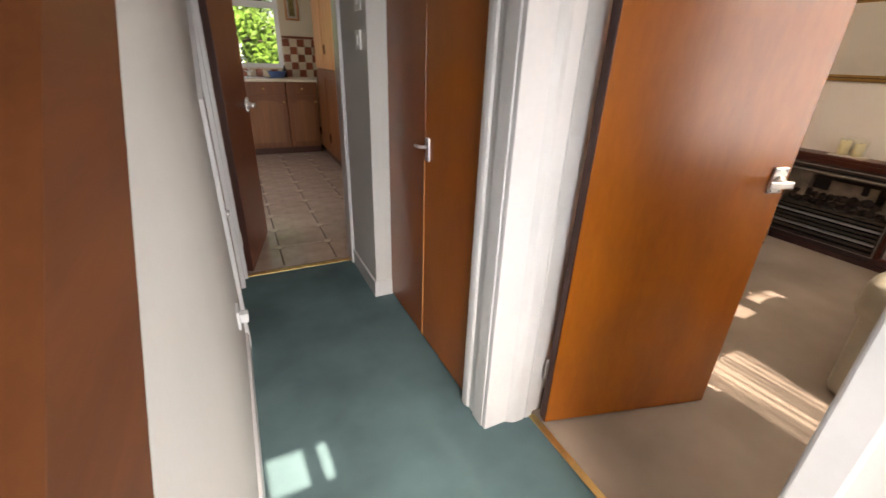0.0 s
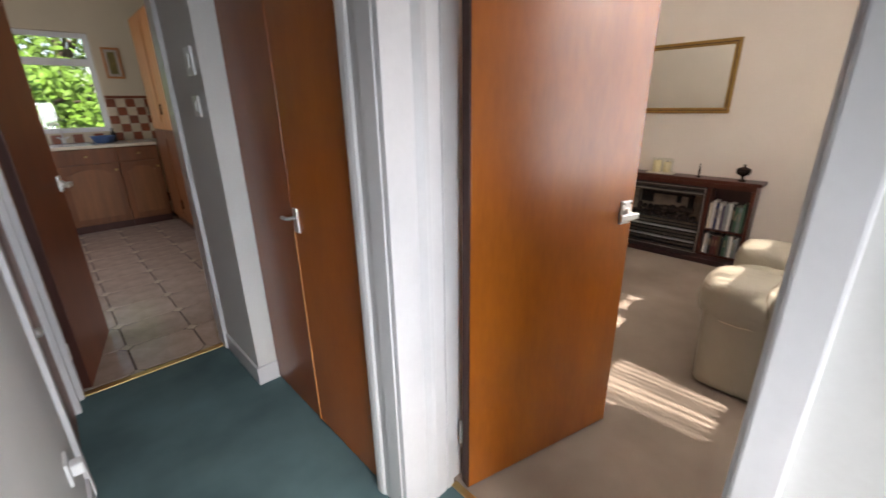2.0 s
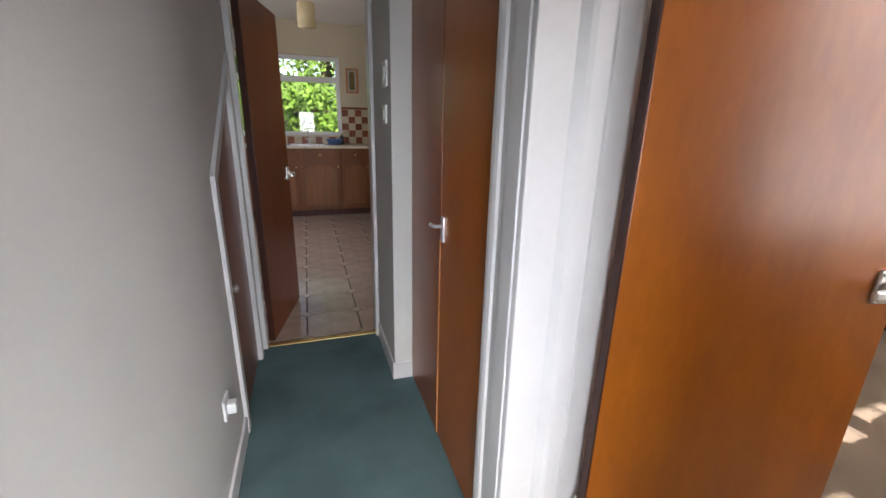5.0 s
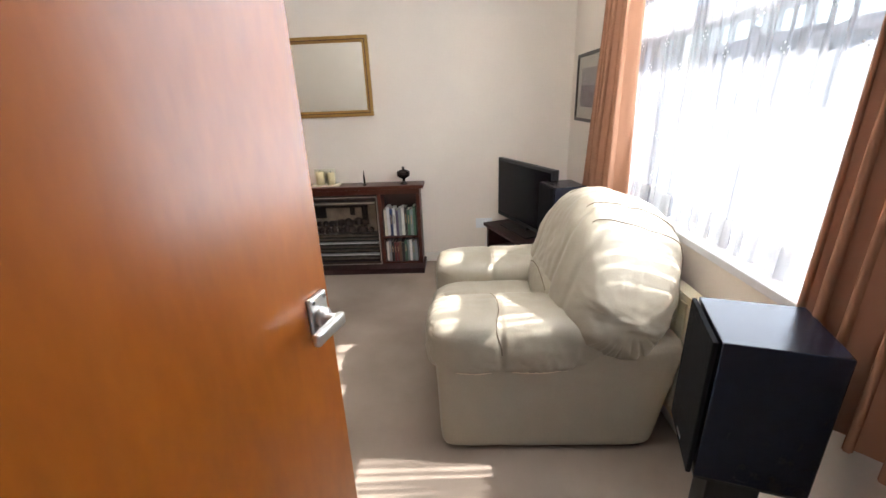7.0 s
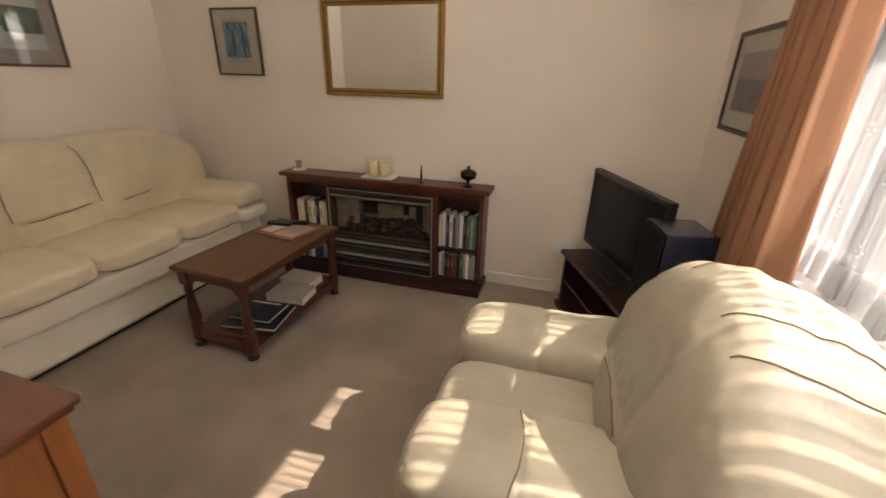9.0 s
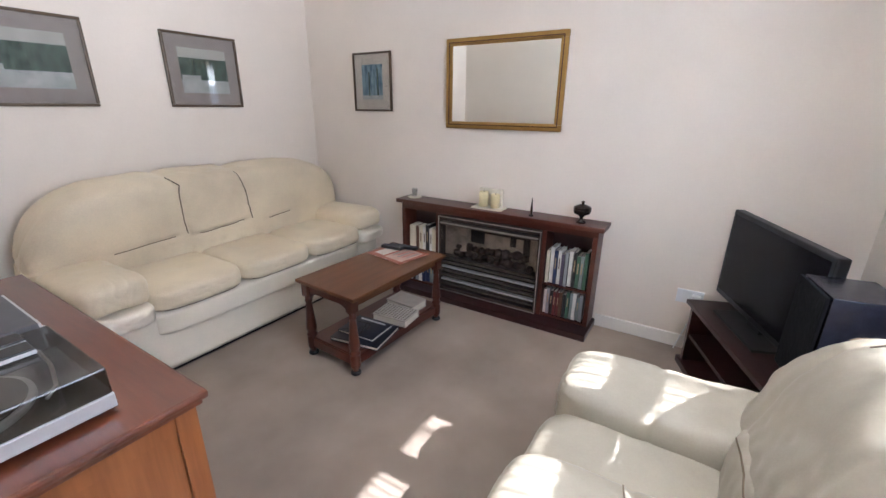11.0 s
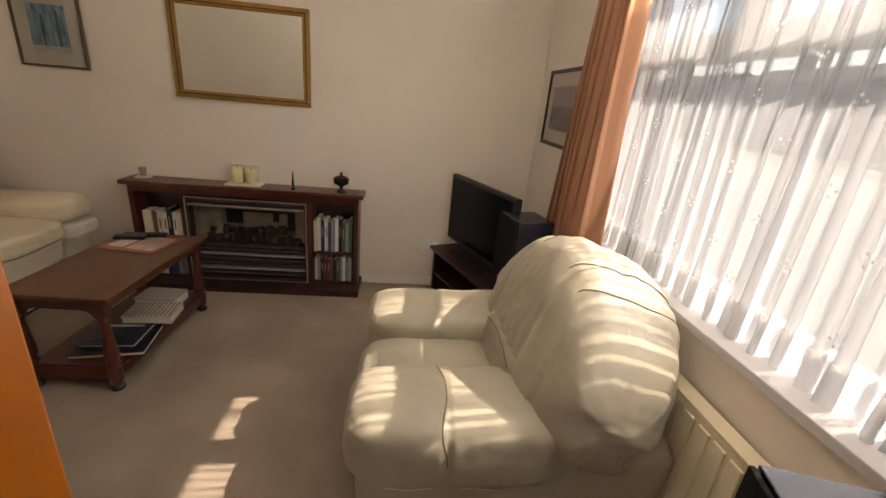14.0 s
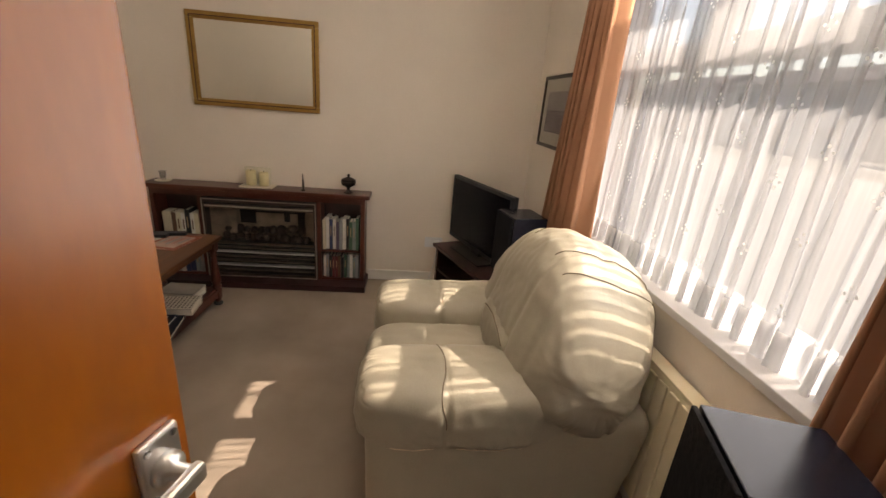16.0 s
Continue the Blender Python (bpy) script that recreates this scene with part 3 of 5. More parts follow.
structure("baseboard_stair", bb, M_GLOSS, "white skirting under the stairs", "skirting")
bb = boxes((XM - 0.014, XM, YW, 0.74, 0, 0.085), (XM - 0.014, XM, 2.27, YS, 0, 0.085), (XC, XM - 0.014, YS - 0.014, YS, 0, 0.085), (1.05, XM - 0.014, YW, YW + 0.014, 0, 0.085), bev=0.003)
structure("baseboard_lounge", bb, M_SKIRT, "white skirting board in the lounge", "skirting")


def switch(name, label, y, z, w, h):
    t = thing(name, label, name.replace("_", " "), (0.69, y, z))
    part("plate", boxes((0.681, 0.69, y - w / 2, y + w / 2, z - h / 2, z + h / 2), bev=0.002), M_PVC, t)
    part("rocker", boxes((0.677, 0.682, y - w / 6, y + w / 6, z - h / 4, z + h / 4), bev=0.001), M_PVC, t)


switch("light_switch", "white light switch on the hall wall", 2.24, 1.39, 0.086, 0.086)
switch("thermostat", "cream room thermostat on the hall wall", 2.22, 1.57, 0.10, 0.11)
so = thing("wall_socket", "white wall socket low on the stair panel", "socket", (XS, 1.585, 0.36))
part("plate", boxes((XS, XS + 0.009, 1.545, 1.625, 0.32, 0.40), bev=0.002), M_PVC, so)
part("plug", boxes((XS + 0.009, XS + 0.04, 1.565, 1.605, 0.335, 0.375), bev=0.006), M_PVC, so)

# front door behind the start of the walk
fd = thing("door_5", "white front door with frosted glazing", "front door", (0.37, YW - 0.1, 0))
fd["kind"] = "structure"
part("door_frame", boxes((0.0, 0.05, -0.66, -0.55, 0, 2.08), (0.69, 0.74, -0.66, -0.55, 0, 2.08), (0.05, 0.69, -0.66, -0.55, 2.03, 2.08), bev=0.003), M_PVC, fd)
part("door_leaf", boxes((0.055, 0.16, -0.64, -0.60, 0.01, 1.66), (0.055, 0.16, -0.64, -0.60, 1.86, 2.02), (0.055, 0.075, -0.64, -0.60, 1.66, 1.86), (0.62, 0.685, -0.64, -0.60, 0.01, 2.02), (0.16, 0.62, -0.64, -0.60, 0.01, 0.25), (0.16, 0.62, -0.64, -0.60, 1.56, 1.66), (0.16, 0.62, -0.64, -0.60, 1.86, 2.02), (0.20, 0.25, -0.64, -0.60, 1.66, 1.86), (0.285, 0.62, -0.64, -0.60, 1.66, 1.86)), M_PVC, fd)
part("pane", boxes((0.16, 0.62, -0.625, -0.615, 0.25, 1.56)), M_FROST, fd, "frosted glass pane")
for x0, x1 in ((0.075, 0.20), (0.25, 0.285)):
    part("pane", boxes((x0, x1, -0.625, -0.615, 1.66, 1.86)), M_GLASS, fd, "small clear pane").visible_shadow = False


def pvc_window(name, label, x0, x1, z0, z1, y, thick, mullions, transom, half=0.045, low=True):
    w = thing(name, label, "window", ((x0 + x1) / 2, y, z0))
    w["kind"] = "structure"
    f = 0.055
    part("window_frame", boxes((x0, x0 + f, y, y + thick, z0, z1), (x1 - f, x1, y, y + thick, z0, z1), (x0 + f, x1 - f, y, y + thick, z0, z0 + f), (x0 + f, x1 - f, y, y + thick, z1 - f, z1), bev=0.004), M_PVC, w)
    for c, d, bars in ((z0 + f, transom[0], mullions if low else ()), (transom[1], z1 - f, mullions)):
        edges = [x0 + f] + [v for m in bars for v in (m - half, m + half)] + [x1 - f]
        for m in bars:
            part("mullion", boxes((m - half, m + half, y, y + thick, c, d), bev=0.004), M_PVC, w)
        for a, b in zip(edges[::2], edges[1::2]):
            part("pane", boxes((a, b, y + thick / 2 - 0.005, y + thick / 2 + 0.005, c, d)), M_GLASS, w).visible_shadow = False
    part("transom", boxes((x0 + f, x1 - f, y, y + thick, transom[0], transom[1]), bev=0.004), M_PVC, w)
    return w


pvc_window("window_1", "wide white lounge window with top lights", WX0, WX1, WZ0, WZ1, -0.70, 0.06, (2.20, 2.865), (1.615, 1.715), 0.065, False)
structure("window_sill", boxes((WX0 - 0.03, WX1 + 0.03, -0.64, YW + 0.012, WZ0 - 0.03, WZ0), bev=0.004), M_GLOSS, "white gloss window sill", "window sill")
pvc_window("window_2", "white kitchen window over the sink", -0.95, 0.86, 1.12, 2.24, YKN + 0.08, 0.06, (-0.15,), (1.88, 1.96))
# Unseen window, added so that daylight can reach the kitchen.
pvc_window("window_3", "unseen kitchen side window added for daylight", 0, 2.0, 0.3, 2.1, 0, 0.06, (1.0,), (1.7, 1.78)).matrix_basis = pose(-1.65, 4.3, 0.3, 0, 0, 90)
# Unseen overhang, added and placed to cut off the sun patches' far edge.
structure("eaves", boxes((-1.5, 5.0, -1.17, YW - 0.28, 2.42, 2.52)), M_PVC, "unseen white overhang added to trim the sun patches", "eaves")

# ---------------- lounge ----------------
def pleated(x0, x1, y, z0, z1, folds, amp, turn=0.0, flare=0.0, over=0.0, steps=12, rows=10, seed=0, start=0.0, lean=0.0, spread=0.45, uneven=0.47):
    """A hanging cloth in folds. over: how far each fold rolls back on itself; flare: extra width at the foot; lean: how far the far edge swings out; spread: how the folds open downwards."""
    rnd = random.Random(seed)
    wide = [rnd.uniform(1 - uneven, 1 + uneven) for _ in range(folds)]
    total = sum(wide)
    deep = [amp * rnd.uniform(0.7, 1.25) for _ in range(folds)]
    bm = bmesh.new()
    grid = []
    for r in range(rows + 1):
        v = start + (1 - start) * r / rows
        z = z1 + (z0 - z1) * v
        line, run = [], 0.0
        for k in range(folds):
            for i in range(steps):
                a = 2 * math.pi * i / steps
                u = (run + wide[k] * i / steps) / total
                w = (x1 - x0) * (1 + flare * v)
                x = (x0 + x1) / 2 + (u - 0.5) * w - over * math.sin(2 * a) * (0.35 + 0.65 * v) + lean * v * u + 0.006 * math.sin(5 * v + k)
                yy = y + deep[k] * math.cos(a) * (1 - spread + spread * v + 0.9 * max(0.0, spread - 0.5) * step(0.9, 1.0, v)) + 0.008 * math.sin(3 * v + 1.7 * k)
                line.append(bm.verts.new((x, yy, z)))
            run += wide[k]
        grid.append(line)
    for a, b in zip(grid, grid[1:]):
        for i in range(len(a) - 1):
            bm.faces.new((a[i], a[i + 1], b[i + 1], b[i]))
    return bm


voile = thing("net_curtain", "sheer white voile net curtain with small embroidered sprigs", "net curtain", (2.5, -0.55, WZ0))
part("voile", pleated(1.50, 3.60, -0.553, WZ0 + 0.004, 2.14, 32, 0.032, over=0.026, steps=16, rows=24, seed=3, spread=0.62, uneven=0.68), M_VOILE, voile, smooth=True)
part("hem", pleated(1.50, 3.60, -0.550, WZ0 + 0.003, 2.14, 32, 0.032, over=0.026, steps=16, rows=4, seed=3, start=0.92, spread=0.62, uneven=0.68), M_HEM, voile, "doubled hem", smooth=True)
bm = bmesh.new()
rnd = random.Random(5)
for i in range(14):
    for j in range(6):
        x, z = 1.6 + 0.142 * i + rnd.uniform(-0.02, 0.02), 0.96 + 0.2 * j + 0.1 * (i % 2) + rnd.uniform(-0.02, 0.02)
        for dx, dz in ((0, 0), (0.014, 0.012), (-0.013, 0.014), (0.003, 0.028)):
            bmesh.ops.create_icosphere(bm, subdivisions=1, radius=0.0048, matrix=Matrix.Translation((x + dx, -0.508, z + dz)) @ Matrix.Diagonal((1, 0.15, 1, 1)))
tagged(part("sprig", bm, M_SPRIG, voile), kind="stuff")


def curtain(label, x0, x1, folds, seed, y=-0.405, amp=0.066, flare=0.08, lean=0.0):
    c = thing("curtain", label, "curtain", ((x0 + x1) / 2, -0.41, 0.72))
    part("cloth", pleated(x0, x1, y, 0.64, 2.28, folds, amp, flare=flare, over=0.018, steps=14, rows=12, seed=seed, lean=lean), M_CURT, c, smooth=True)
    part("header_tape", boxes((x0 - 0.01, x1 + 0.01, -0.425, -0.40, 2.25, 2.30), bev=0.004), M_CURT, c)
    return c


curtain("tan brown pleated curtain drawn back beside the television", 3.17, 3.56, 7, 1, -0.415, -0.052, 0.0, 0.20)
curtain("tan brown pleated curtain gathered behind the loudspeaker", 1.30, 1.885, 9, 2, -0.395, -0.038)
rail = thing("curtain_rail", "white curtain rail above the lounge window", "curtain rail", (2.5, -0.42, 2.3))
part("rail", boxes((1.2, 3.75, -0.43, -0.41, 2.30, 2.325), bev=0.003), M_PVC, rail)
for x in (1.3, 2.1, 2.9, 3.65):
    part("bracket", boxes((x - 0.012, x + 0.012, YW, -0.41, 2.326, 2.345)), M_PVC, rail)

# radiator under the window
rad = thing("radiator", "cream painted ribbed panel radiator under the window", "radiator", (2.75, -0.43, 0.1))
part("panel", boxes((2.10, 3.38, -0.42, -0.404, 0.12, 0.64), bev=0.006), M_RAD, rad)
for k in range(21):
    x = 2.125 + k * 0.0595
    part("rib", boxes((x, x + 0.044, -0.405, -0.396, 0.15, 0.62), bev=0.004), M_RAD, rad)
part("top_grille", boxes((2.10, 3.38, -0.455, -0.400, 0.642, 0.652), bev=0.003), M_RAD, rad)
part("valve", lathe([(0.014, 0), (0.014, 0.04), (0.02, 0.045), (0.02, 0.08), (0.012, 0.085)], 12, (2.075, -0.425, 0.10)), M_PVC, rad, smooth=True)
part("pipe", tube([(2.075, -0.425, 0.0), (2.075, -0.425, 0.11)], 0.0075), M_CHROME, rad, smooth=True)

# armchair, its back to the window
chair = thing("armchair", "plump cream leather armchair with its back to the window", "armchair", (2.70, 0.05, 0))


def seat_base(p):
    """Leans the rear of the base outwards as it rises."""
    rise = (p.z + 0.245) / 0.49
    return Vector((p.x, p.y - (0.085 * rise if p.y < 0 else -0.012 * rise) * min(1.0, abs(p.y) / 0.3), p.z))


def base_folds(p):
    return creases(p.x * 3, p.y * 4, p.z * 1.2 + 3, 0.004, 0.10) * step(0.2, 0.9, p.z)


bm, _ = cushion((2.705, 0.108, 0.247), (0.422, 0.432, 0.245), e=16, n=40, wrinkle=0.003, seed=1, shape=seat_base, extra=base_folds)
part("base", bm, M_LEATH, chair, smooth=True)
part("plinth", boxes((2.34, 3.06, -0.25, 0.43, 0.0, 0.03)), M_PLASTIC, chair, "black base strip")


def arm_shape(p):
    droop = 0.045 * max(0.0, -p.y / 0.36)
    return Vector((p.x, p.y, p.z - 0.02 * abs(p.x / 0.16) ** 2 + droop * 0.4))


def arm_folds(p):
    """Gathers along the welt at the arm's foot, its front end and where the back presses on it."""
    low = step(-0.3, 0.8, -p.z)
    end = step(0.72, 1.0, p.y)
    rear = step(0.25, 0.9, -p.y)
    tuck = 0.008 * math.exp(-((p.y - 0.22) * 0.37 / 0.011) ** 2)
    return creases(p.x * 2.5, p.y * 9, p.z * 1.5, 0.0045 * max(low, 0.7 * rear), 0.2) + creases(p.x * 6, p.y * 1.5, p.z * 3 + 5, 0.004 * end, 0.2) - tuck


def armrest(x, y, z, half, seed, piping_crease_line):
    bm, lay = cushion((x, y, z), half, e=4.8, n=64, wrinkle=0.008, shape=arm_shape, seed=seed, extra=arm_folds)
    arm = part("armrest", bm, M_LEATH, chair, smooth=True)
    if piping_crease_line:
        pts = [lay(Vector((math.cos(radians(a)), 0.22, math.sin(radians(a))))) for a in range(-4, 186, 5)]
        part("piping_crease_line", tube(pts, 0.0022, 6), M_SEAM_CREASE, arm)
    welt = [lay(Vector((-1.0 if x < 2.7 else 1.0, -0.96 + 1.92 * k / 20, -0.80))) for k in range(21)]
    part("welt", tube(welt, 0.0028, 6), M_LEATH2, arm)
    # Dark tube drawn for the shade in the gap between arm and seat.
    inner = [lay(Vector((1.0 if x < 2.7 else -1.0, -0.5 + 1.45 * k / 20, 0.0 if x > 2.7 else -0.45))) for k in range(21)]
    part("piping_crease_line", tube(inner, 0.0035, 6), M_SEAM_CREASE, arm)


armrest(2.445, 0.215, 0.488, (0.172, 0.372, 0.112), 2, True)
armrest(2.985, 0.205, 0.505, (0.165, 0.362, 0.115), 4, False)


def seat_folds(p):
    return creases(p.x * 3, p.y * 2, p.z * 2, 0.004, 0.12) * step(0.5, 1.0, p.y) - 0.006 * math.exp(-((p.y + 0.55) / 0.25) ** 2)


bm, _ = cushion((2.705, 0.245, 0.425), (0.185, 0.335, 0.105), e=4, n=36, wrinkle=0.008, seed=5, extra=seat_folds)
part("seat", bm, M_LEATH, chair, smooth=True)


def dome(p):
    """Rounds the shoulders of a back cushion."""
    k = max(0.0, p.z + 0.05)
    w = 0.5 + 0.5 * math.tanh(p.z / 0.08)
    return Vector((p.x * (1 - 0.28 * k * k / 0.16), p.y, p.z - 0.09 * (p.x / 0.42) ** 2 * (0.15 + 0.85 * w)))


def back_folds(p):
    """Gathers round both sides and the foot of the back."""
    side = step(0.40, 0.78, abs(p.x))
    r, turn = math.hypot(p.y, p.z), math.atan2(p.z, p.y)
    rim = side * step(0.30, 0.75, r) * (0.35 + 0.65 * step(0.5, -0.4, p.z)) * step(0.55, 0.1, p.y)
    w = creases(turn * 5.5, r * 0.8, p.x * 0.8 + 2, 0.005 * rim, 0.25)
    foot = step(0.35, 0.9, -p.z)
    w += creases(p.x * 8.0, p.z * 0.9, p.y * 0.9 + 7, 0.005 * foot * step(0.45, 0.8, abs(p.x)), 0.2)
    w += 0.010 * side * noise.noise(Vector((p.x * 1.5, p.y * 2.6, p.z * 2.6 + 4)))
    top = step(0.2, 0.9, p.z) * (1 - side)
    w += 0.008 * top * noise.noise(Vector((p.x * 3, p.y * 5, 1.0)))
    return w


bm, lay = cushion((2.70, -0.168, 0.662), (0.448, 0.232, 0.318), e=3.3, n=110, seams=(-0.74, -0.40, 0.40, 0.74), depth=0.009, width=0.018, wrinkle=0.008, shape=dome, tilt=19, seed=6, extra=back_folds)
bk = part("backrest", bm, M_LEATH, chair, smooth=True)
for s in (-0.74, -0.40, 0.40, 0.74):
    part("piping_crease_line", seam_line(lay, s, 44, 172, r=0.0016), M_SEAM_CREASE, bk)


def lumbar_folds(p):
    return creases(p.x * 4, p.z * 2.5, p.y, 0.002 * step(0.3, 0.9, abs(p.z)), 0.2)


bm, lay = cushion((2.70, 0.002, 0.555), (0.245, 0.11, 0.125), e=3, n=40, wrinkle=0.008, tilt=10, seed=7, extra=lumbar_folds)
lb = part("lumbar_cushion", bm, M_LEATH, chair, smooth=True)
# This dark line paints the shade of the crease across the lumbar.
part("piping_crease_line", tube([lay(Vector((-0.80 + 1.5 * k / 16, 1.0, 0.62 - 0.25 * (k / 8 - 1) ** 2))) for k in range(17)], 0.0026, 6), M_SEAM_CREASE, lb)

# three-seat sofa along the north wall
sofa = thing("sofa", "worn beige leather three-seat sofa with faint stains", "sofa", (3.32, 2.95, 0))
bm, _ = cushion((3.325, 2.955, 0.19), (1.03, 0.385, 0.17), e=22, n=20, wrinkle=0.003, seed=8)
part("base", bm, M_LEATH3, sofa, smooth=True)
part("plinth", boxes((2.34, 4.30, 2.60, 3.30, 0.0, 0.03)), M_PLASTIC, sofa, "black base strip")
def seat_cushion_folds(p):
    """A rolled front lip with gathers, and a shallow hollow where people sit."""
    lip = step(0.55, 0.95, -p.y)
    hollow = 0.010 * math.exp(-(p.x / 0.5) ** 2 - ((p.y - 0.1) / 0.5) ** 2)
    return creases(p.x * 3.2, p.z * 2, p.y * 1.2 + 6, 0.002 * lip, 0.3) + 0.010 * lip - (hollow if p.z > 0 else 0.0)


for i in range(3):
    bm, lay = cushion((2.815 + 0.512 * i, 2.815, 0.440), (0.263, 0.312, 0.068), e=4.6, n=40, wrinkle=0.006, seed=9 + i, extra=seat_cushion_folds)
    sc = part("seat_cushion", bm, M_LEATH2, sofa, smooth=True)
    part("piping_crease_line", tube([lay(Vector((-0.90 + 1.80 * k / 16, -1.0, -0.80))) for k in range(17)], 0.0028, 6), M_SEAM_CREASE, sc)
bm, _ = cushion((3.325, 2.80, 0.305), (0.785, 0.268, 0.074), e=9, n=24, wrinkle=0.004, seed=30)
part("front_roll", bm, M_LEATH3, sofa, smooth=True)


def sofa_dome(p):
    k = abs(p.x) / 1.02
    return Vector((p.x, p.y, p.z - (0.02 + 0.14 * (0.5 + 0.5 * math.tanh(p.z / 0.08))) * k ** 7))


SOFA_SEAMS = ((-0.33, -0.27), (0.11, 0.22))
SOFA_CREASES = ((-0.70, -0.37), (-0.22, 0.11), (0.29, 0.48))


def sofa_folds(p):
    """Slack leather: long sags under each crease, puckers along the seams and the outer ends."""
    w = creases(p.x * 7, p.z * 3.0, p.y * 2 + 3, 0.005 * step(0.05, 0.6, -p.z), 0.2)
    for s in SOFA_SEAMS:
        near = math.exp(-((p.x - seam_at(s, p.z)) / 0.10) ** 2)
        w += creases(p.x * 7, p.z * 4, 1.0, 0.003 * near, 0.25)
    w += creases(p.x * 5, p.z * 4, p.y * 3, 0.006 * step(0.75, 1.0, abs(p.x)), 0.2)
    w += 0.016 * noise.noise(Vector((p.x * 3.4, p.z * 1.8, 8.0)))
    return w


bm, lay = cushion((3.305, 3.165, 0.70), (1.055, 0.185, 0.31), e=5, n=110, seams=SOFA_SEAMS, depth=0.020, width=0.034, wrinkle=0.012, shape=sofa_dome, tilt=8, seed=13, grooves=tuple((a, b, -0.21, 0.06, 0.020) for a, b in SOFA_CREASES), extra=sofa_folds)
sb = part("backrest", bm, M_LEATH2, sofa, smooth=True)
for s in SOFA_SEAMS:
    part("piping_crease_line", seam_line(lay, s, 112, 188, 60, 0.0034, 0.0012), M_SEAM_CREASE, sb)
# Thin dark tubes put shade into the sagging leather's creases.
for a, b in SOFA_CREASES:
    pts = [lay(Vector((a + (b - a) * k / 14, -1, -0.21 + 0.06 * k / 14))) + Vector((0, -0.001, 0)) for k in range(15)]
    part("crease_shade", tube(pts, 0.0028, 6), M_SEAM_CREASE, sb)


def sofa_arm_folds(p):
    return creases(p.x * 2.0, p.y * 3, p.z * 1.0, 0.0025 * step(-0.2, 0.8, -p.z), 0.3) + creases(p.x * 3.0, p.z * 1.2, 4.0, 0.003 * step(0.5, 1.0, -p.y), 0.3)


for x in (2.43, 4.22):
    bm, _ = cushion((x, 2.86, 0.52), (0.165, 0.34, 0.090), e=4.2, n=48, wrinkle=0.008, shape=arm_shape, seed=int(x * 10), extra=sofa_arm_folds)
    part("armrest", bm, M_LEATH2, sofa, smooth=True)
    bm, _ = cushion((x, 2.82, 0.40), (0.155, 0.325, 0.055), e=5, n=24, wrinkle=0.008, seed=int(x * 11), extra=sofa_arm_folds)
    part("arm_roll", bm, M_LEATH3, sofa, smooth=True)

# coffee table
ct = thing("coffee_table", "small mahogany coffee table with turned legs and a shelf", "coffee table", (3.525, 1.882, 0), rz=-2.4)
TW, TD = 0.420, 0.232                    # half length and half depth of the top
local("tabletop", boxes((-TW, TW, -TD, TD, 0.466, 0.486), bev=0.006), M_MAHOG, ct)
local("top_moulding", boxes((-TW + 0.012, TW - 0.012, -TD + 0.012, TD - 0.012, 0.456, 0.466), bev=0.003), M_MAHOG, ct)
LX, LY = 0.382, 0.178
for x in (-LX, LX):
    for y in (-LY, LY):
        lg = local("leg", lathe([(0.017, 0.024), (0.019, 0.036), (0.026, 0.048), (0.029, 0.060), (0.029, 0.120), (0.023, 0.127), (0.031, 0.134), (0.031, 0.141), (0.022, 0.150), (0.029, 0.166), (0.031, 0.180), (0.029, 0.210), (0.024, 0.260), (0.020, 0.310), (0.018, 0.345), (0.022, 0.352), (0.022, 0.358), (0.018, 0.364), (0.021, 0.386)], 18, (x, y, 0)), M_MAHOGD, ct, smooth=True)
        local("top_block", boxes((x - 0.024, x + 0.024, y - 0.024, y + 0.024, 0.386, 0.456), bev=0.003), M_MAHOGD, lg)
        local("castor", lathe([(0.018, 0.0), (0.028, 0.006), (0.030, 0.014), (0.026, 0.022), (0.016, 0.028)], 16, (x, y, 0.0)), M_PLASTIC, lg, "dark castor", True)
for y in (-LY, LY):
    local("apron", boxes((-LX + 0.0245, LX - 0.0245, y - 0.010, y + 0.010, 0.412, 0.456), bev=0.002), M_MAHOG, ct)
    local("shelf_rail", boxes((-LX + 0.024, LX - 0.024, y - 0.013, y + 0.013, 0.060, 0.112), bev=0.003), M_MAHOGR, ct)
for x in (-LX, LX):
    local("apron", boxes((x - 0.010, x + 0.010, -LY + 0.0245, LY - 0.0245, 0.412, 0.456), bev=0.002), M_MAHOGY, ct)
    local("shelf_rail", boxes((x - 0.013, x + 0.013, -LY + 0.024, LY - 0.024, 0.060, 0.112), bev=0.003), M_MAHOGY, ct)
    for y, way in ((-LY, 1), (LY, -1)):
        bm = slope(bmesh.new(), [(y + way * 0.0245, 0.411), (y + way * 0.085, 0.411), (y + way * 0.060, 0.406), (y + way * 0.042, 0.394), (y + way * 0.031, 0.376), (y + way * 0.0245, 0.366)], x - 0.008, x + 0.008)
        local("bracket", bm, M_MAHOGD, ct)
local("shelf", boxes((-LX - 0.006, LX + 0.006, -LY - 0.002, LY + 0.002, 0.113, 0.1245), bev=0.003), M_MAHOGR, ct)


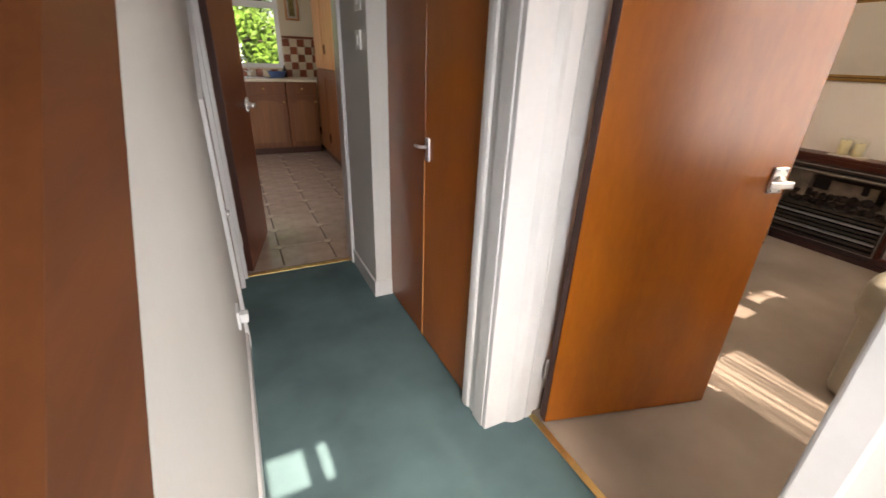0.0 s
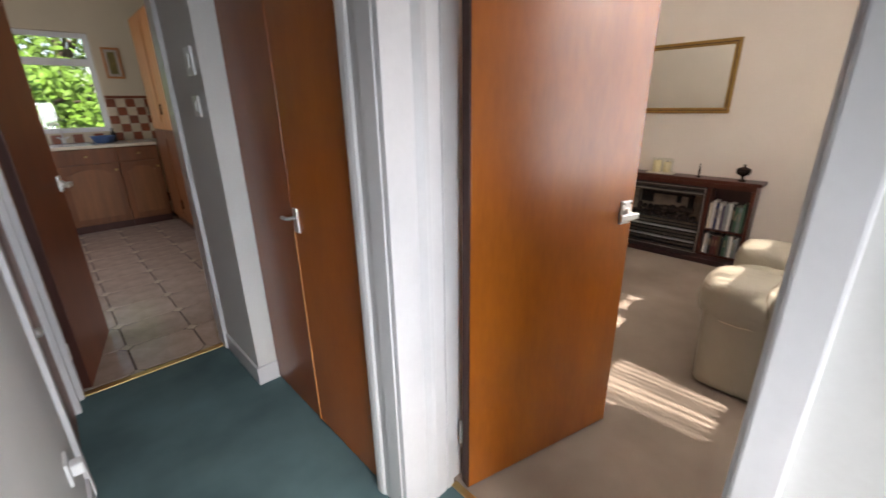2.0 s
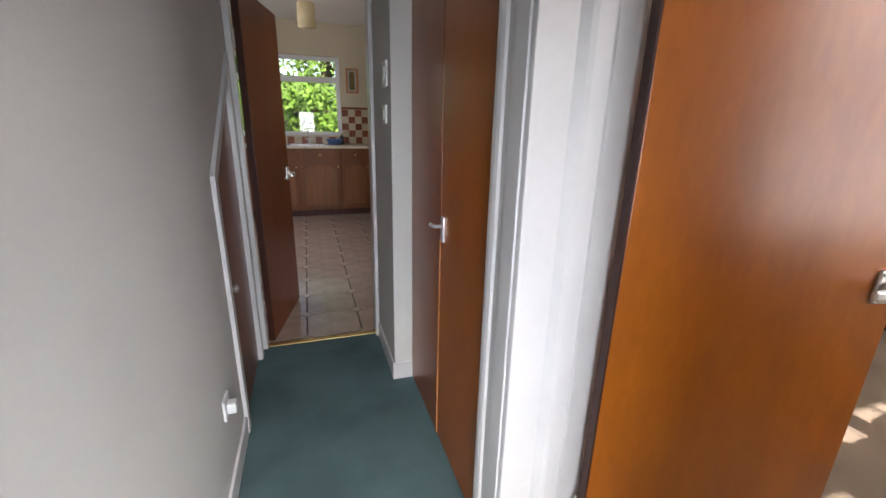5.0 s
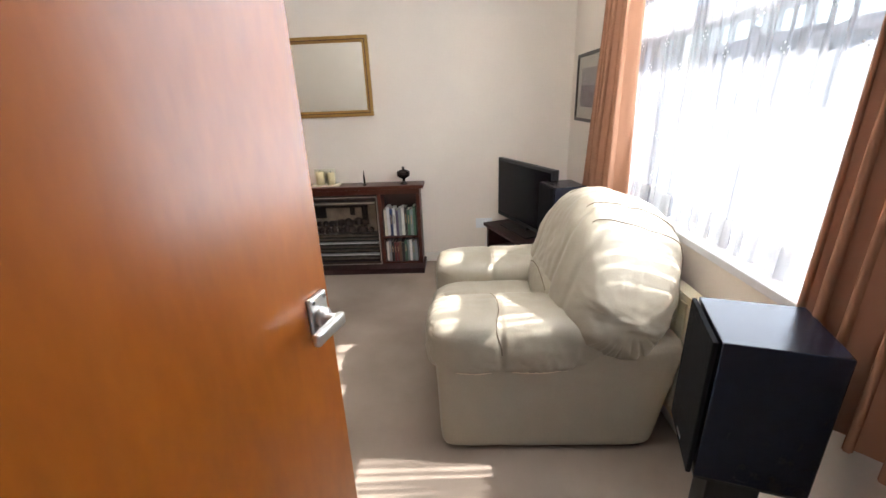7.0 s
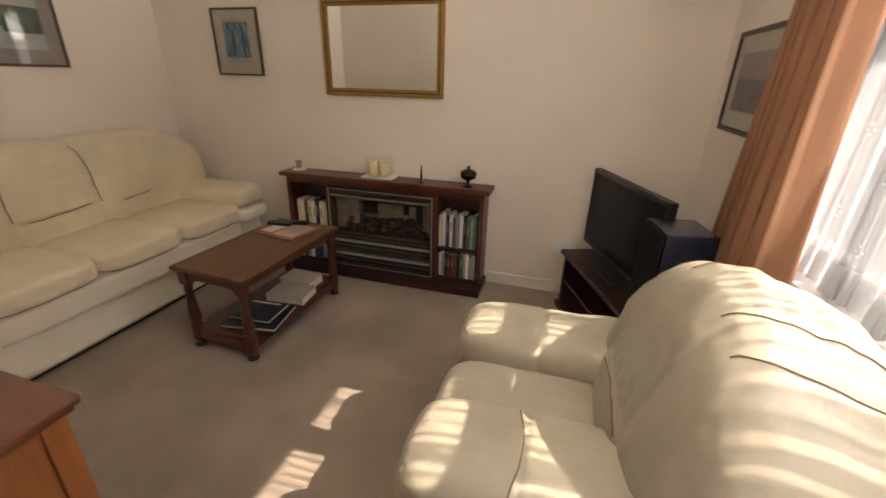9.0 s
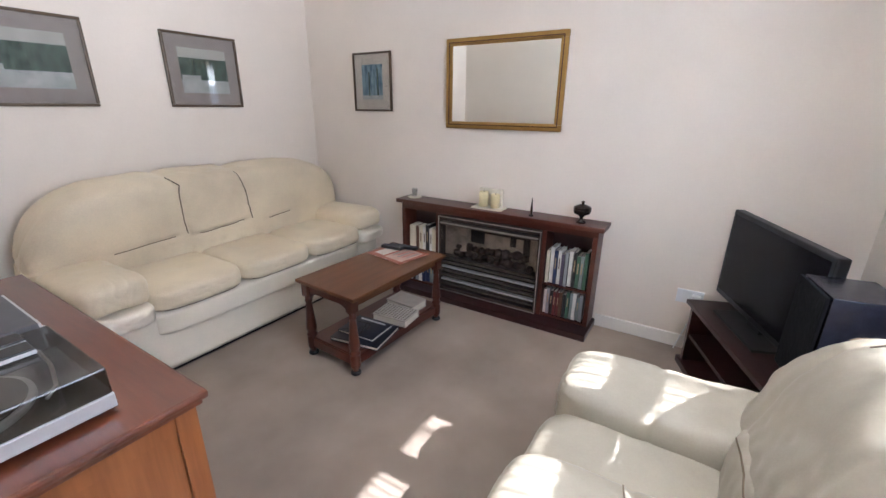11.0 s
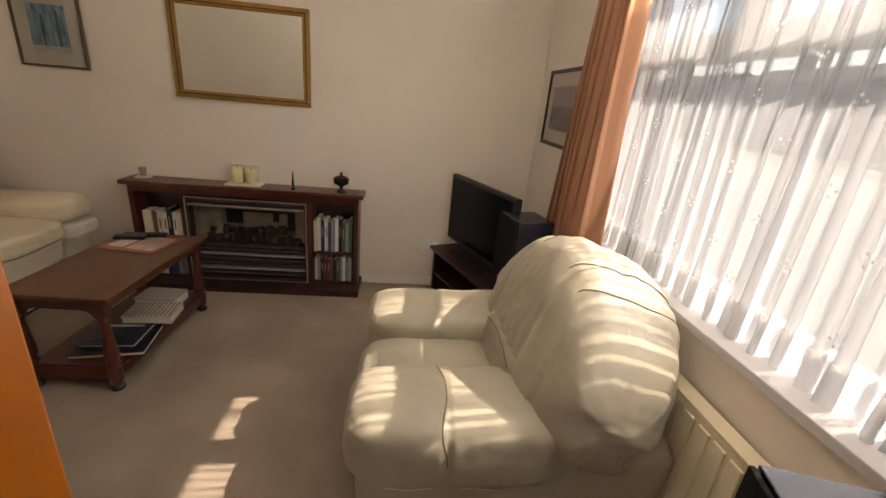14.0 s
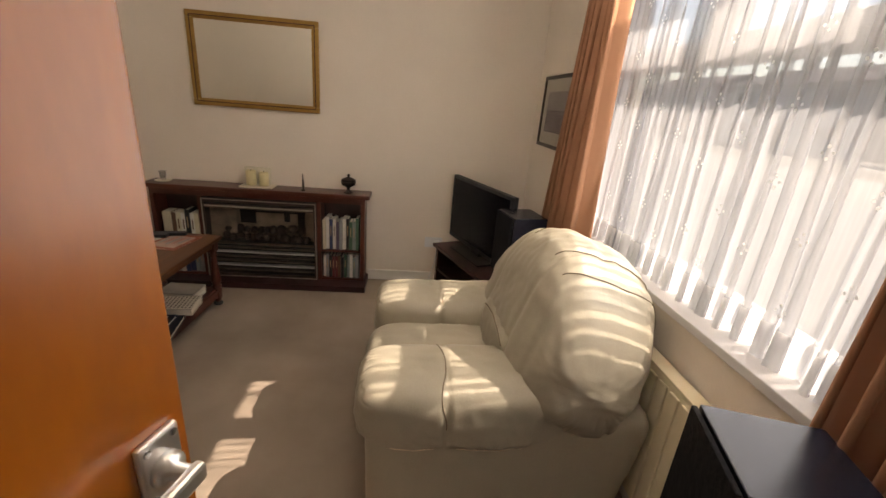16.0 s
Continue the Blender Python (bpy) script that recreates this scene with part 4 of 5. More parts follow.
def flat_book(name, label, category, x, y, z, rz, w, d, h, cover, group=""):
    """A book or magazine lying flat: page block between two covers."""
    b = thing(name, label, category, (x, y, z), group, rz)
    local("cover", boxes((-w / 2, w / 2, -d / 2, d / 2, 0, h * 0.12 + 0.0008), (-w / 2, w / 2, -d / 2, d / 2, h * 0.88 - 0.0008, h), (-w / 2, w / 2, -d / 2, -d / 2 + 0.004, h * 0.12 + 0.0008, h * 0.88 - 0.0008)), cover, b)
    local("page_block", boxes((-w / 2 + 0.004, w / 2 - 0.004, -d / 2 + 0.0045, d / 2 - 0.004, h * 0.12 + 0.001, h * 0.88 - 0.001)), M_PAPER, b)
    return b


mag = flat_book("magazine", "glossy red and white magazine on the coffee table", "magazine", 3.765, 1.90, 0.4865, 80, 0.31, 0.26, 0.006, plain("red_magazine_cover", (0.40, 0.17, 0.13), 0.25))
local("picture", boxes((-0.135, 0.02, -0.10, 0.10, 0.0061, 0.0066)), plain("pale_magazine_picture", (0.58, 0.42, 0.36), 0.25), mag)
for k in range(5):
    local("text_bar", boxes((-0.12 + 0.028 * k, -0.10 + 0.028 * k, -0.08, 0.03 + 0.012 * (k % 3), 0.0067, 0.0071)), plain("magazine_ink", (0.30, 0.10, 0.08) if k % 2 else (0.20, 0.17, 0.15), 0.3), mag)
local("headline_bar", boxes((0.04, 0.13, -0.09, 0.09, 0.0061, 0.0066)), plain("magazine_headline", (0.66, 0.60, 0.54), 0.25), mag)


def remote(label, x, y, z, rz, l=0.19):
    r = thing("remote_control", label, "remote control", (x, y, z), "", rz)
    local("body", boxes((-l / 2, l / 2, -0.023, 0.023, 0, 0.02), bev=0.006), M_PLASTIC, r)
    for i in range(7):
        for j in range(3):
            local("button", boxes((-l / 2 + 0.03 + i * 0.02 - 0.005, -l / 2 + 0.03 + i * 0.02 + 0.005, -0.014 + j * 0.014 - 0.004, -0.014 + j * 0.014 + 0.004, 0.02, 0.0222)), M_GREYB, r)


M_GREYB = plain("grey_rubber", (0.10, 0.10, 0.11), 0.6)
remote("black remote control on the magazine", 3.86, 1.93, 0.4940, -78, 0.21)
remote("black remote control on the coffee table", 3.815, 1.99, 0.4940, -85, 0.16)
flat_book("book", "navy blue hardback book on the table shelf", "book", 3.325, 1.815, 0.1255, 100, 0.31, 0.26, 0.022, plain("navy_cover", (0.010, 0.012, 0.022), 0.3), "books on the table shelf")
bk_top = flat_book("book", "blue paperback on top of a larger book", "book", 3.345, 1.83, 0.1478, 94, 0.25, 0.20, 0.016, plain("slate_blue_cover", (0.014, 0.018, 0.036), 0.3), "books on the table shelf")
local("title_bar", boxes((-0.09, 0.09, -0.082, -0.066, 0.0161, 0.0165)), plain("pale_title", (0.62, 0.64, 0.68), 0.4), bk_top)
box_p = flat_book("book", "patterned black and white book on the table shelf", "book", 3.585, 1.79, 0.1255, 96, 0.24, 0.17, 0.045, plain("patterned_cover", (0.55, 0.50, 0.44), 0.4), "books on the table shelf")
rnd = random.Random(21)
marks = []
for i in range(11):
    for j in range(7):
        x, y, l = -0.105 + 0.021 * i, -0.07 + 0.0225 * j + 0.008 * (i % 2) * 0.6, rnd.uniform(0.010, 0.017)
        marks.append((x - 0.004, x + 0.004, y - l / 2, y + l / 2, 0.0451, 0.0456))
local("printed_pattern", boxes(*marks), plain("pattern_ink", (0.10, 0.08, 0.07), 0.4), box_p)
flat_book("book", "open pale book on the table shelf", "book", 3.755, 1.835, 0.1255, 88, 0.22, 0.15, 0.055, plain("pale_cover", (0.50, 0.46, 0.41), 0.5), "books on the table shelf")
gl = thing("glasses", "dark spectacles lying on the stacked books", "spectacles", (3.30, 1.86, 0.164))
for dx in (-0.03, 0.03):
    part("rim", tube([(3.30 + dx + 0.024 * math.cos(a), 1.80, 0.186 + 0.018 * math.sin(a)) for a in (2 * math.pi * k / 12 for k in range(13))], 0.0022, 6), M_PLASTIC, gl)
    part("temple", tube([(3.30 + dx * 1.75, 1.80, 0.19), (3.30 + dx * 1.75, 1.90, 0.178), (3.30 + dx * 1.7, 1.93, 0.166)], 0.002, 6), M_PLASTIC, gl)

# fireplace surround with bookshelves
fp = thing("fireplace", "mahogany fire surround with a gas fire and bookshelves", "fireplace", (4.34, 1.50, 0))
F0, F1, FX = 0.755, 2.255, 4.275
part("mantel_shelf", boxes((4.245, XM, 0.72, 2.29, 0.700, 0.730), bev=0.006), M_MAHOGY, fp)
part("frieze", boxes((FX + 0.004, XM, F0, F1, 0.655, 0.700)), M_MAHOGY, fp)
part("plinth", boxes((4.155, XM, 0.735, 2.275, 0.0, 0.045), bev=0.005), M_DARKW, fp)
for y in (F0, 1.075, 1.905, F1 - 0.03):
    part("upright", boxes((FX, XM, y, y + 0.03, 0.045, 0.655), bev=0.002), M_MAHOGY, fp)
for y0, y1 in ((F0 + 0.03, 1.075), (1.935, F1 - 0.03)):
    part("shelf", boxes((FX + 0.008, XM, y0, y1, 0.275, 0.290)), M_MAHOGY, fp)
    part("bottom_board", boxes((FX + 0.008, XM, y0, y1, 0.045, 0.060)), M_MAHOGY, fp)
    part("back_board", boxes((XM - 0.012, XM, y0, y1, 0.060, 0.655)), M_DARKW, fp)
M_CASE = mat("dark_bronze_case", (0.055, 0.040, 0.033), 0.4, 0.3, vary=0.1, scale=20, bump=0.04)
M_SILVERD = mat("dull_steel_frame", (0.42, 0.39, 0.35), 0.4, 0.6, vary=0.06, scale=20, bump=0.03)
fire = thing("gas_fire", "bronzed gas fire with imitation coals behind glass", "gas fire", (4.30, 1.49, 0.045))
part("case", boxes((4.262, 4.43, 1.107, 1.125, 0.05, 0.645), (4.262, 4.43, 1.885, 1.903, 0.05, 0.645), (4.262, 4.43, 1.125, 1.885, 0.618, 0.645), (4.262, 4.43, 1.125, 1.885, 0.05, 0.075), (4.42, 4.43, 1.125, 1.885, 0.075, 0.618), bev=0.002), M_CASE, fire)
part("frame_trim", boxes((4.256, 4.2615, 1.107, 1.114, 0.05, 0.645), (4.256, 4.2615, 1.896, 1.903, 0.05, 0.645), (4.256, 4.2615, 1.114, 1.896, 0.638, 0.645), (4.256, 4.2615, 1.114, 1.896, 0.05, 0.056)), M_SILVERD, fire, "thin steel edging")
part("canopy_trim", boxes((4.256, 4.2675, 1.126, 1.884, 0.588, 0.598)), M_SILVERD, fire, "thin steel edging")
part("canopy", boxes((4.268, 4.40, 1.125, 1.885, 0.575, 0.60), bev=0.004), M_FIREM, fire)
part("black_slot", boxes((4.30, 4.41, 1.125, 1.885, 0.601, 0.617)), M_FIREK, fire)
part("fire_back", boxes((4.40, 4.418, 1.125, 1.885, 0.32, 0.574)), M_FIREB, fire)
for y0, y1 in ((1.126, 1.20), (1.70, 1.884)):
    part("side_reflector", boxes((4.335, 4.399, y0, y1, 0.33, 0.572)), M_FIREB, fire)
# Dark panel with a ragged lower edge across the fire back's top.
part("dark_panel", boxes((4.388, 4.3985, 1.21, 1.69, 0.525, 0.573), (4.388, 4.3985, 1.58, 1.69, 0.44, 0.525), (4.388, 4.3985, 1.22, 1.27, 0.41, 0.525), (4.388, 4.3985, 1.33, 1.37, 0.46, 0.525)), M_FIREK, fire)
rnd = random.Random(4)
for i in range(26):
    bm = bmesh.new()
    bmesh.ops.create_icosphere(bm, subdivisions=2, radius=rnd.uniform(0.024, 0.04))
    s = Vector((rnd.uniform(0, 9), rnd.uniform(0, 9), 0))
    for v in bm.verts:
        v.co *= 1 + 0.35 * noise.noise(v.co * 30 + s)
    row = i // 13
    y = 1.20 + (i % 13) * 0.048 + rnd.uniform(-0.01, 0.01)
    bmesh.ops.translate(bm, verts=bm.verts, vec=(4.335 + 0.03 * row, y, 0.345 + 0.055 * row + rnd.uniform(-0.008, 0.012)))
    part("coal", bm, M_COAL, fire, smooth=True)
part("fuel_bed", boxes((4.285, 4.40, 1.125, 1.885, 0.296, 0.318), bev=0.003), M_FIREM, fire)
for k in range(6):
    z = 0.095 + 0.034 * k
    part("louvre", boxes((4.270 + 0.003 * k, 4.31, 1.126, 1.884, z, z + 0.013), bev=0.003), M_SILVER if k in (1, 4) else M_FIREM, fire)
part("louvre_back", boxes((4.33, 4.34, 1.126, 1.884, 0.076, 0.296)), M_FIREK, fire)
part("glass_front", boxes((4.264, 4.267, 1.126, 1.884, 0.318, 0.574)), M_GLASS, fire)

BOOKS = [plain("book_" + n, c, 0.45) for n, c in (("cream", (0.66, 0.60, 0.46)), ("white", (0.74, 0.72, 0.68)), ("grey", (0.30, 0.31, 0.33)), ("green", (0.06, 0.14, 0.09)), ("navy", (0.03, 0.045, 0.12)), ("red", (0.15, 0.03, 0.03)), ("purple", (0.11, 0.085, 0.14)), ("teal", (0.22, 0.27, 0.265)), ("brown", (0.14, 0.07, 0.04)), ("black", (0.02, 0.02, 0.022)), ("tan", (0.45, 0.33, 0.20)))]
WORDS = {0: "cream", 1: "white", 2: "grey", 3: "dark green", 4: "navy", 5: "dark red", 6: "dusky purple", 7: "pale grey-green", 8: "brown", 9: "black", 10: "tan"}


def standing_book(x, y, z, t, h, d, tone, lean=0.0):
    b = thing("book", WORDS[tone] + " book standing on the fireside shelf", "book", (x, y, z), "books on the fireside shelves")
    b.matrix_basis = pose(x, y, z, lean, 0, 0)
    local("cover", boxes((0, d, -t / 2, -t / 2 + 0.002, 0, h), (0, d, t / 2 - 0.002, t / 2, 0, h), (0, 0.003, -t / 2 + 0.002, t / 2 - 0.002, 0, h)), BOOKS[tone], b)
    local("page_block", boxes((0.0032, d - 0.004, -t / 2 + 0.0022, t / 2 - 0.0022, 0.003, h - 0.003)), M_PAPER, b)
    if int(y * 1000) % 3:
        local("title_bar", boxes((-0.0006, -0.0001, -t * 0.14, t * 0.14, h * 0.45, h * 0.78)), BOOKS[10] if tone not in (0, 1, 10) else BOOKS[8], b)


rnd = random.Random(11)
for y0, y1, z, tones, top in ((0.80, 1.07, 0.291, (3, 7, 3, 9, 1, 2, 6, 1, 4, 1, 0), 0.255), (0.80, 1.07, 0.061, (2, 7, 1, 7, 3, 9, 8, 5, 5, 9, 2, 1), 0.195), (1.95, 2.21, 0.291, (0, 1, 9, 1, 0, 8, 0, 0), 0.25), (1.95, 2.21, 0.061, (2, 7, 4, 4, 1, 2, 9, 1), 0.19)):
    y = y0
    for k, tone in enumerate(tones):
        t = (y1 - y0) / len(tones) * rnd.uniform(0.82, 0.96)
        standing_book(FX + 0.012 + rnd.uniform(0, 0.02), y + t / 2, z, t, top * rnd.uniform(0.86, 1.0), rnd.uniform(0.10, 0.125), tone)
        y += (y1 - y0) / len(tones)

# ornaments on the mantel shelf
cs = thing("candle_tray", "pale tray holding two ivory pillar candles", "candles", (4.34, 1.53, 0.73))
part("tray", boxes((4.285, 4.40, 1.415, 1.645, 0.7305, 0.742), bev=0.004), M_CHINA, cs)
for y, r, h in ((1.575, 0.034, 0.105), (1.485, 0.032, 0.095)):
    cd = part("candle", lathe([(r, 0.0), (r, h - 0.004), (r - 0.005, h), (r * 0.5, h - 0.004)], 20, (4.345, y, 0.7425)), M_WAX, cs, smooth=True)
    part("wick", tube([(4.345, y, 0.7425 + h - 0.006), (4.346, y, 0.7425 + h + 0.010)], 0.0014, 6), M_PLASTIC, cd)
cs2 = thing("candle", "short ivory block candle against the wall", "candle", (4.40, 1.53, 0.73))
part("wax", boxes((4.402, 4.43, 1.46, 1.64, 0.7305, 0.86), bev=0.004), M_CHINA, cs2)
sp = thing("candlestick", "slim dark pewter spike candlestick", "candlestick", (4.30, 1.20, 0.73))
part("stem", lathe([(0.014, 0), (0.016, 0.006), (0.006, 0.014), (0.009, 0.04), (0.006, 0.07), (0.003, 0.115), (0.001, 0.125)], 14, (4.30, 1.20, 0.7305)), M_PEWTER, sp, smooth=True)
gb = thing("lidded_goblet", "dark polished lidded goblet on the mantel", "ornament", (4.32, 0.88, 0.73))
part("bowl", lathe([(0.030, 0), (0.032, 0.006), (0.012, 0.018), (0.010, 0.035), (0.022, 0.048), (0.048, 0.060), (0.054, 0.078), (0.052, 0.092)], 24, (4.32, 0.88, 0.7305)), M_PEWTER, gb, smooth=True)
part("lid", lathe([(0.055, 0.0925), (0.050, 0.102), (0.030, 0.112), (0.008, 0.118), (0.007, 0.124), (0.012, 0.130), (0.004, 0.14)], 24, (4.32, 0.88, 0.7305)), M_PEWTER, gb, smooth=True)
pf = thing("glass_ornament", "small glass ornament on a pale dish", "ornament", (4.37, 2.19, 0.73))
part("dish", lathe([(0.05, 0), (0.055, 0.006), (0.045, 0.008)], 20, (4.36, 2.19, 0.7305)), M_CHINA, pf, smooth=True)
part("glass", lathe([(0.018, 0), (0.020, 0.02), (0.024, 0.06), (0.022, 0.06), (0.016, 0.01)], 18, (4.36, 2.19, 0.739)), M_GLASS, pf, smooth=True)


def framed(name, label, category, face, a0, a1, z0, z1, at, rim, rim_mat, mount, mount_mat, picture, glazed=True):
    """A picture or mirror on a wall. face: 'x-' hangs on the wall x = at and looks to -x, 'y-' and 'y+' likewise. picture: (material, bands) or None."""
    def slab(u0, u1, w0, w1, d0, d1):
        if face == "x-":
            return (at - d1, at - d0, u0, u1, w0, w1)
        if face == "y-":
            return (u0, u1, at - d1, at - d0, w0, w1)
        return (u0, u1, at + d0, at + d1, w0, w1)

    mid = ((a0 + a1) / 2, (z0 + z1) / 2)
    pos = (at, mid[0], mid[1]) if face == "x-" else (mid[0], at, mid[1])
    f = thing(name, label, category, pos)
    for s in ((a0, a1, z0, z0 + rim), (a0, a1, z1 - rim, z1), (a0, a0 + rim, z0 + rim, z1 - rim), (a1 - rim, a1, z0 + rim, z1 - rim)):
        part("frame_rail", boxes(slab(*s, 0.002, 0.024), bev=0.006), rim_mat, f)
    part("mount", boxes(slab(a0 + rim, a1 - rim, z0 + rim, z1 - rim, 0.004, 0.012)), mount_mat, f)
    for s, m in picture:
        u0, u1, w0, w1 = s
        b0, b1, c0, c1 = a0 + rim + mount, a1 - rim - mount, z0 + rim + mount, z1 - rim - mount
        part("picture_area", boxes(slab(b0 + (b1 - b0) * u0, b0 + (b1 - b0) * u1, c0 + (c1 - c0) * w0, c0 + (c1 - c0) * w1, 0.0125, 0.0132 + 0.0004 * (w1 - w0 < 0.6) + 0.0004 * (u1 - u0 < 0.3))), m, f)
    if glazed:
        part("glazing", boxes(slab(a0 + rim, a1 - rim, z0 + rim, z1 - rim, 0.016, 0.018)), M_GLASS, f)
    return f


mr = framed("wall_mirror", "rectangular mirror in a gilt frame above the fireplace", "mirror", "x-", 1.095, 1.945, 1.265, 1.850, XM, 0.040, M_GOLD, 0.0, M_MIRROR, [], False)
part("inner_bead", boxes((XM - 0.017, XM - 0.0125, 1.135, 1.905, 1.305, 1.312), (XM - 0.017, XM - 0.0125, 1.135, 1.905, 1.803, 1.81), (XM - 0.017, XM - 0.0125, 1.135, 1.142, 1.312, 1.803), (XM - 0.017, XM - 0.0125, 1.898, 1.905, 1.312, 1.803)), M_GOLD, mr)
G0, G1, GX0, GX1 = 0.024, 0.030, XM - 0.0252, XM - 0.0241
part("frame_groove", boxes((GX0, GX1, 1.095 + G0, 1.945 - G0, 1.265 + G0, 1.265 + G1), (GX0, GX1, 1.095 + G0, 1.945 - G0, 1.850 - G1, 1.850 - G0), (GX0, GX1, 1.095 + G0, 1.095 + G1, 1.265 + G1, 1.850 - G1), (GX0, GX1, 1.945 - G1, 1.945 - G0, 1.265 + G1, 1.850 - G1)), M_EDGE, mr, "dark groove round the gilt frame")
M_MOUNT1, M_MOUNT2, M_RIM1, M_RIM2 = plain("cream_mount", (0.80, 0.74, 0.64), 0.8), plain("taupe_mount", (0.49, 0.44, 0.41), 0.8), plain("bronze_frame", (0.10, 0.065, 0.035), 0.4), plain("dark_frame", (0.035, 0.018, 0.016), 0.4)


def paint(name, a, b, scale=14, stretch=(1, 1, 1), rough=0.6):
    return mat(name, a, rough, vary=0.1, scale=scale, bump=0, fine=60, stretch=stretch, tint=b)


P_BLUE = paint("blue_woodland_wash", (0.42, 0.60, 0.68), (0.05, 0.12, 0.22), 26, (1, 1.6, 0.4))
P_SNOW, P_TREES, P_PALE = paint("snow_wash", (0.70, 0.72, 0.72), (0.45, 0.50, 0.50), 16), paint("dark_tree_wash", (0.16, 0.24, 0.20), (0.04, 0.07, 0.06), 20, (1.8, 1, 0.6)), paint("pale_border", (0.66, 0.66, 0.62), (0.6, 0.6, 0.56), 8)
P_PLUM, P_MIST = paint("plum_hills_wash", (0.30, 0.25, 0.27), (0.12, 0.09, 0.10), 10, (1, 1, 2)), paint("misty_sky_wash", (0.48, 0.43, 0.42), (0.36, 0.31, 0.31), 8)
framed("picture", "small framed blue woodland watercolour", "picture", "x-", 2.445, 2.832, 1.372, 1.808, XM, 0.014, M_RIM1, 0.075, M_MOUNT1, [((0, 1, 0, 1), P_BLUE), ((0, 1, 0, 0.12), P_SNOW), ((0.2, 0.27, 0.1, 0.9), P_TREES), ((0.62, 0.68, 0.1, 0.8), P_TREES)], True)
SNOW = [((0, 1, 0.0, 1), P_TREES), ((0, 1, 0, 0.30), P_SNOW), ((0.02, 0.4, 0.30, 0.40), P_SNOW), ((0, 1, 0.78, 1), P_PALE)]
framed("picture", "framed snowy woodland print with a taupe mount", "picture", "y-", 3.24, 3.75, 1.395, 1.86, YS, 0.016, M_RIM1, 0.075, M_MOUNT2, SNOW)
framed("picture", "framed snowy riverside print with a taupe mount", "picture", "y-", 2.20, 2.84, 1.395, 1.86, YS, 0.016, M_RIM1, 0.075, M_MOUNT2, SNOW)
framed("picture", "dark-framed moorland print beside the curtain", "picture", "y+", 3.60, 4.25, 1.185, 1.63, YW, 0.022, M_RIM2, 0.075, M_MOUNT1, [((0, 1, 0, 0.55), P_PLUM), ((0, 1, 0.55, 1), P_MIST)])

# television on its stand, in the corner
tvx, tvy = (4.355 + 3.64) / 2, (0.107 - 0.175) / 2
tva = math.degrees(math.atan2(0.107 + 0.175, 4.355 - 3.64))
tv = thing("television", "black flat-screen television standing in the corner", "television", (tvx, tvy, 0.40), rz=tva)
local("casing", boxes((-0.385, 0.385, -0.045, 0.0, 0.045, 0.514), bev=0.008), M_PLASTIC, tv)
local("screen", boxes((-0.362, 0.362, 0.0005, 0.002, 0.075, 0.492)), M_SCREEN, tv)
local("foot", boxes((-0.20, 0.20, -0.10, 0.08, 0.002, 0.014), bev=0.005), M_PLASTIC, tv)
local("neck", boxes((-0.05, 0.05, -0.05, -0.015, 0.014, 0.06)), M_PLASTIC, tv)
st = thing("tv_stand", "dark mahogany television stand", "tv stand", (3.93, -0.075, 0), rz=tva)
local("top_board", boxes((-0.45, 0.42, -0.17, 0.17, 0.375, 0.400), bev=0.006), M_DARKW, st)
local("side_panel", boxes((-0.42, -0.395, -0.15, 0.15, 0.04, 0.375)), M_DARKW, st)
local("side_panel", boxes((0.365, 0.39, -0.15, 0.15, 0.04, 0.375)), M_DARKW, st)
local("shelf", boxes((-0.395, 0.365, -0.15, 0.14, 0.19, 0.21)), M_DARKW, st)
local("base_board", boxes((-0.45, 0.42, -0.16, 0.165, 0.0, 0.04), bev=0.005), M_DARKW, st)
local("back_panel", boxes((-0.395, 0.365, -0.15, -0.14, 0.21, 0.375)), M_DARKW, st)
so2 = thing("wall_socket", "white double wall socket with a plug behind the television", "socket", (XM, 0.205, 0.33))
part("plate", boxes((XM - 0.009, XM, 0.15, 0.29, 0.30, 0.385), bev=0.002), M_PVC, so2)
part("plug", boxes((XM - 0.045, XM - 0.009, 0.165, 0.21, 0.32, 0.365), bev=0.006), M_PVC, so2)
part("cable", tube([(XM - 0.03, 0.19, 0.32), (XM - 0.05, 0.20, 0.20), (XM - 0.04, 0.23, 0.08), (XM - 0.06, 0.25, 0.01)], 0.004, 6), M_PVC, so2, smooth=True)


def speaker(label, x, y, rz, z0, z1, w=0.245, d=0.235, foot=0.0):
    s = thing("loudspeaker", label, "loudspeaker", (x, y, z0), "pair of loudspeakers", rz)
    h = z1 - z0
    local("cabinet", boxes((-w / 2, w / 2, -d / 2, d / 2 - 0.016, 0, h), bev=0.003), M_BLACK, s)
    local("grille", boxes((-w / 2 + 0.003, w / 2 - 0.003, d / 2 - 0.011, d / 2, 0.003, h - 0.003), bev=0.003), M_GRILLE, s)
    local("badge", boxes((-0.02, 0.02, d / 2, d / 2 + 0.001, 0.02, 0.028)), M_SILVER, s)
    t = thing("speaker_stand", "dark stand under a loudspeaker", "speaker stand", (x, y, 0), "speaker stands", rz)
    local("top_plate", boxes((-w / 2 + 0.01, w / 2 - 0.01, -d / 2 + 0.01, d / 2 - 0.02, z0 - 0.016, z0 - 0.001), bev=0.002), M_PLASTIC, t)
    local("column", boxes((-0.05, 0.05, -0.06, 0.05, 0.02, z0 - 0.016), bev=0.004), M_PLASTIC, t)
    local("base_plate", boxes((-w / 2, w / 2, -d / 2, d / 2, 0.0, 0.02), bev=0.003), M_PLASTIC, t)


speaker("black box loudspeaker with a cloth grille below the curtain", 1.778, -0.219, -17.5, 0.525, 0.885, 0.218)
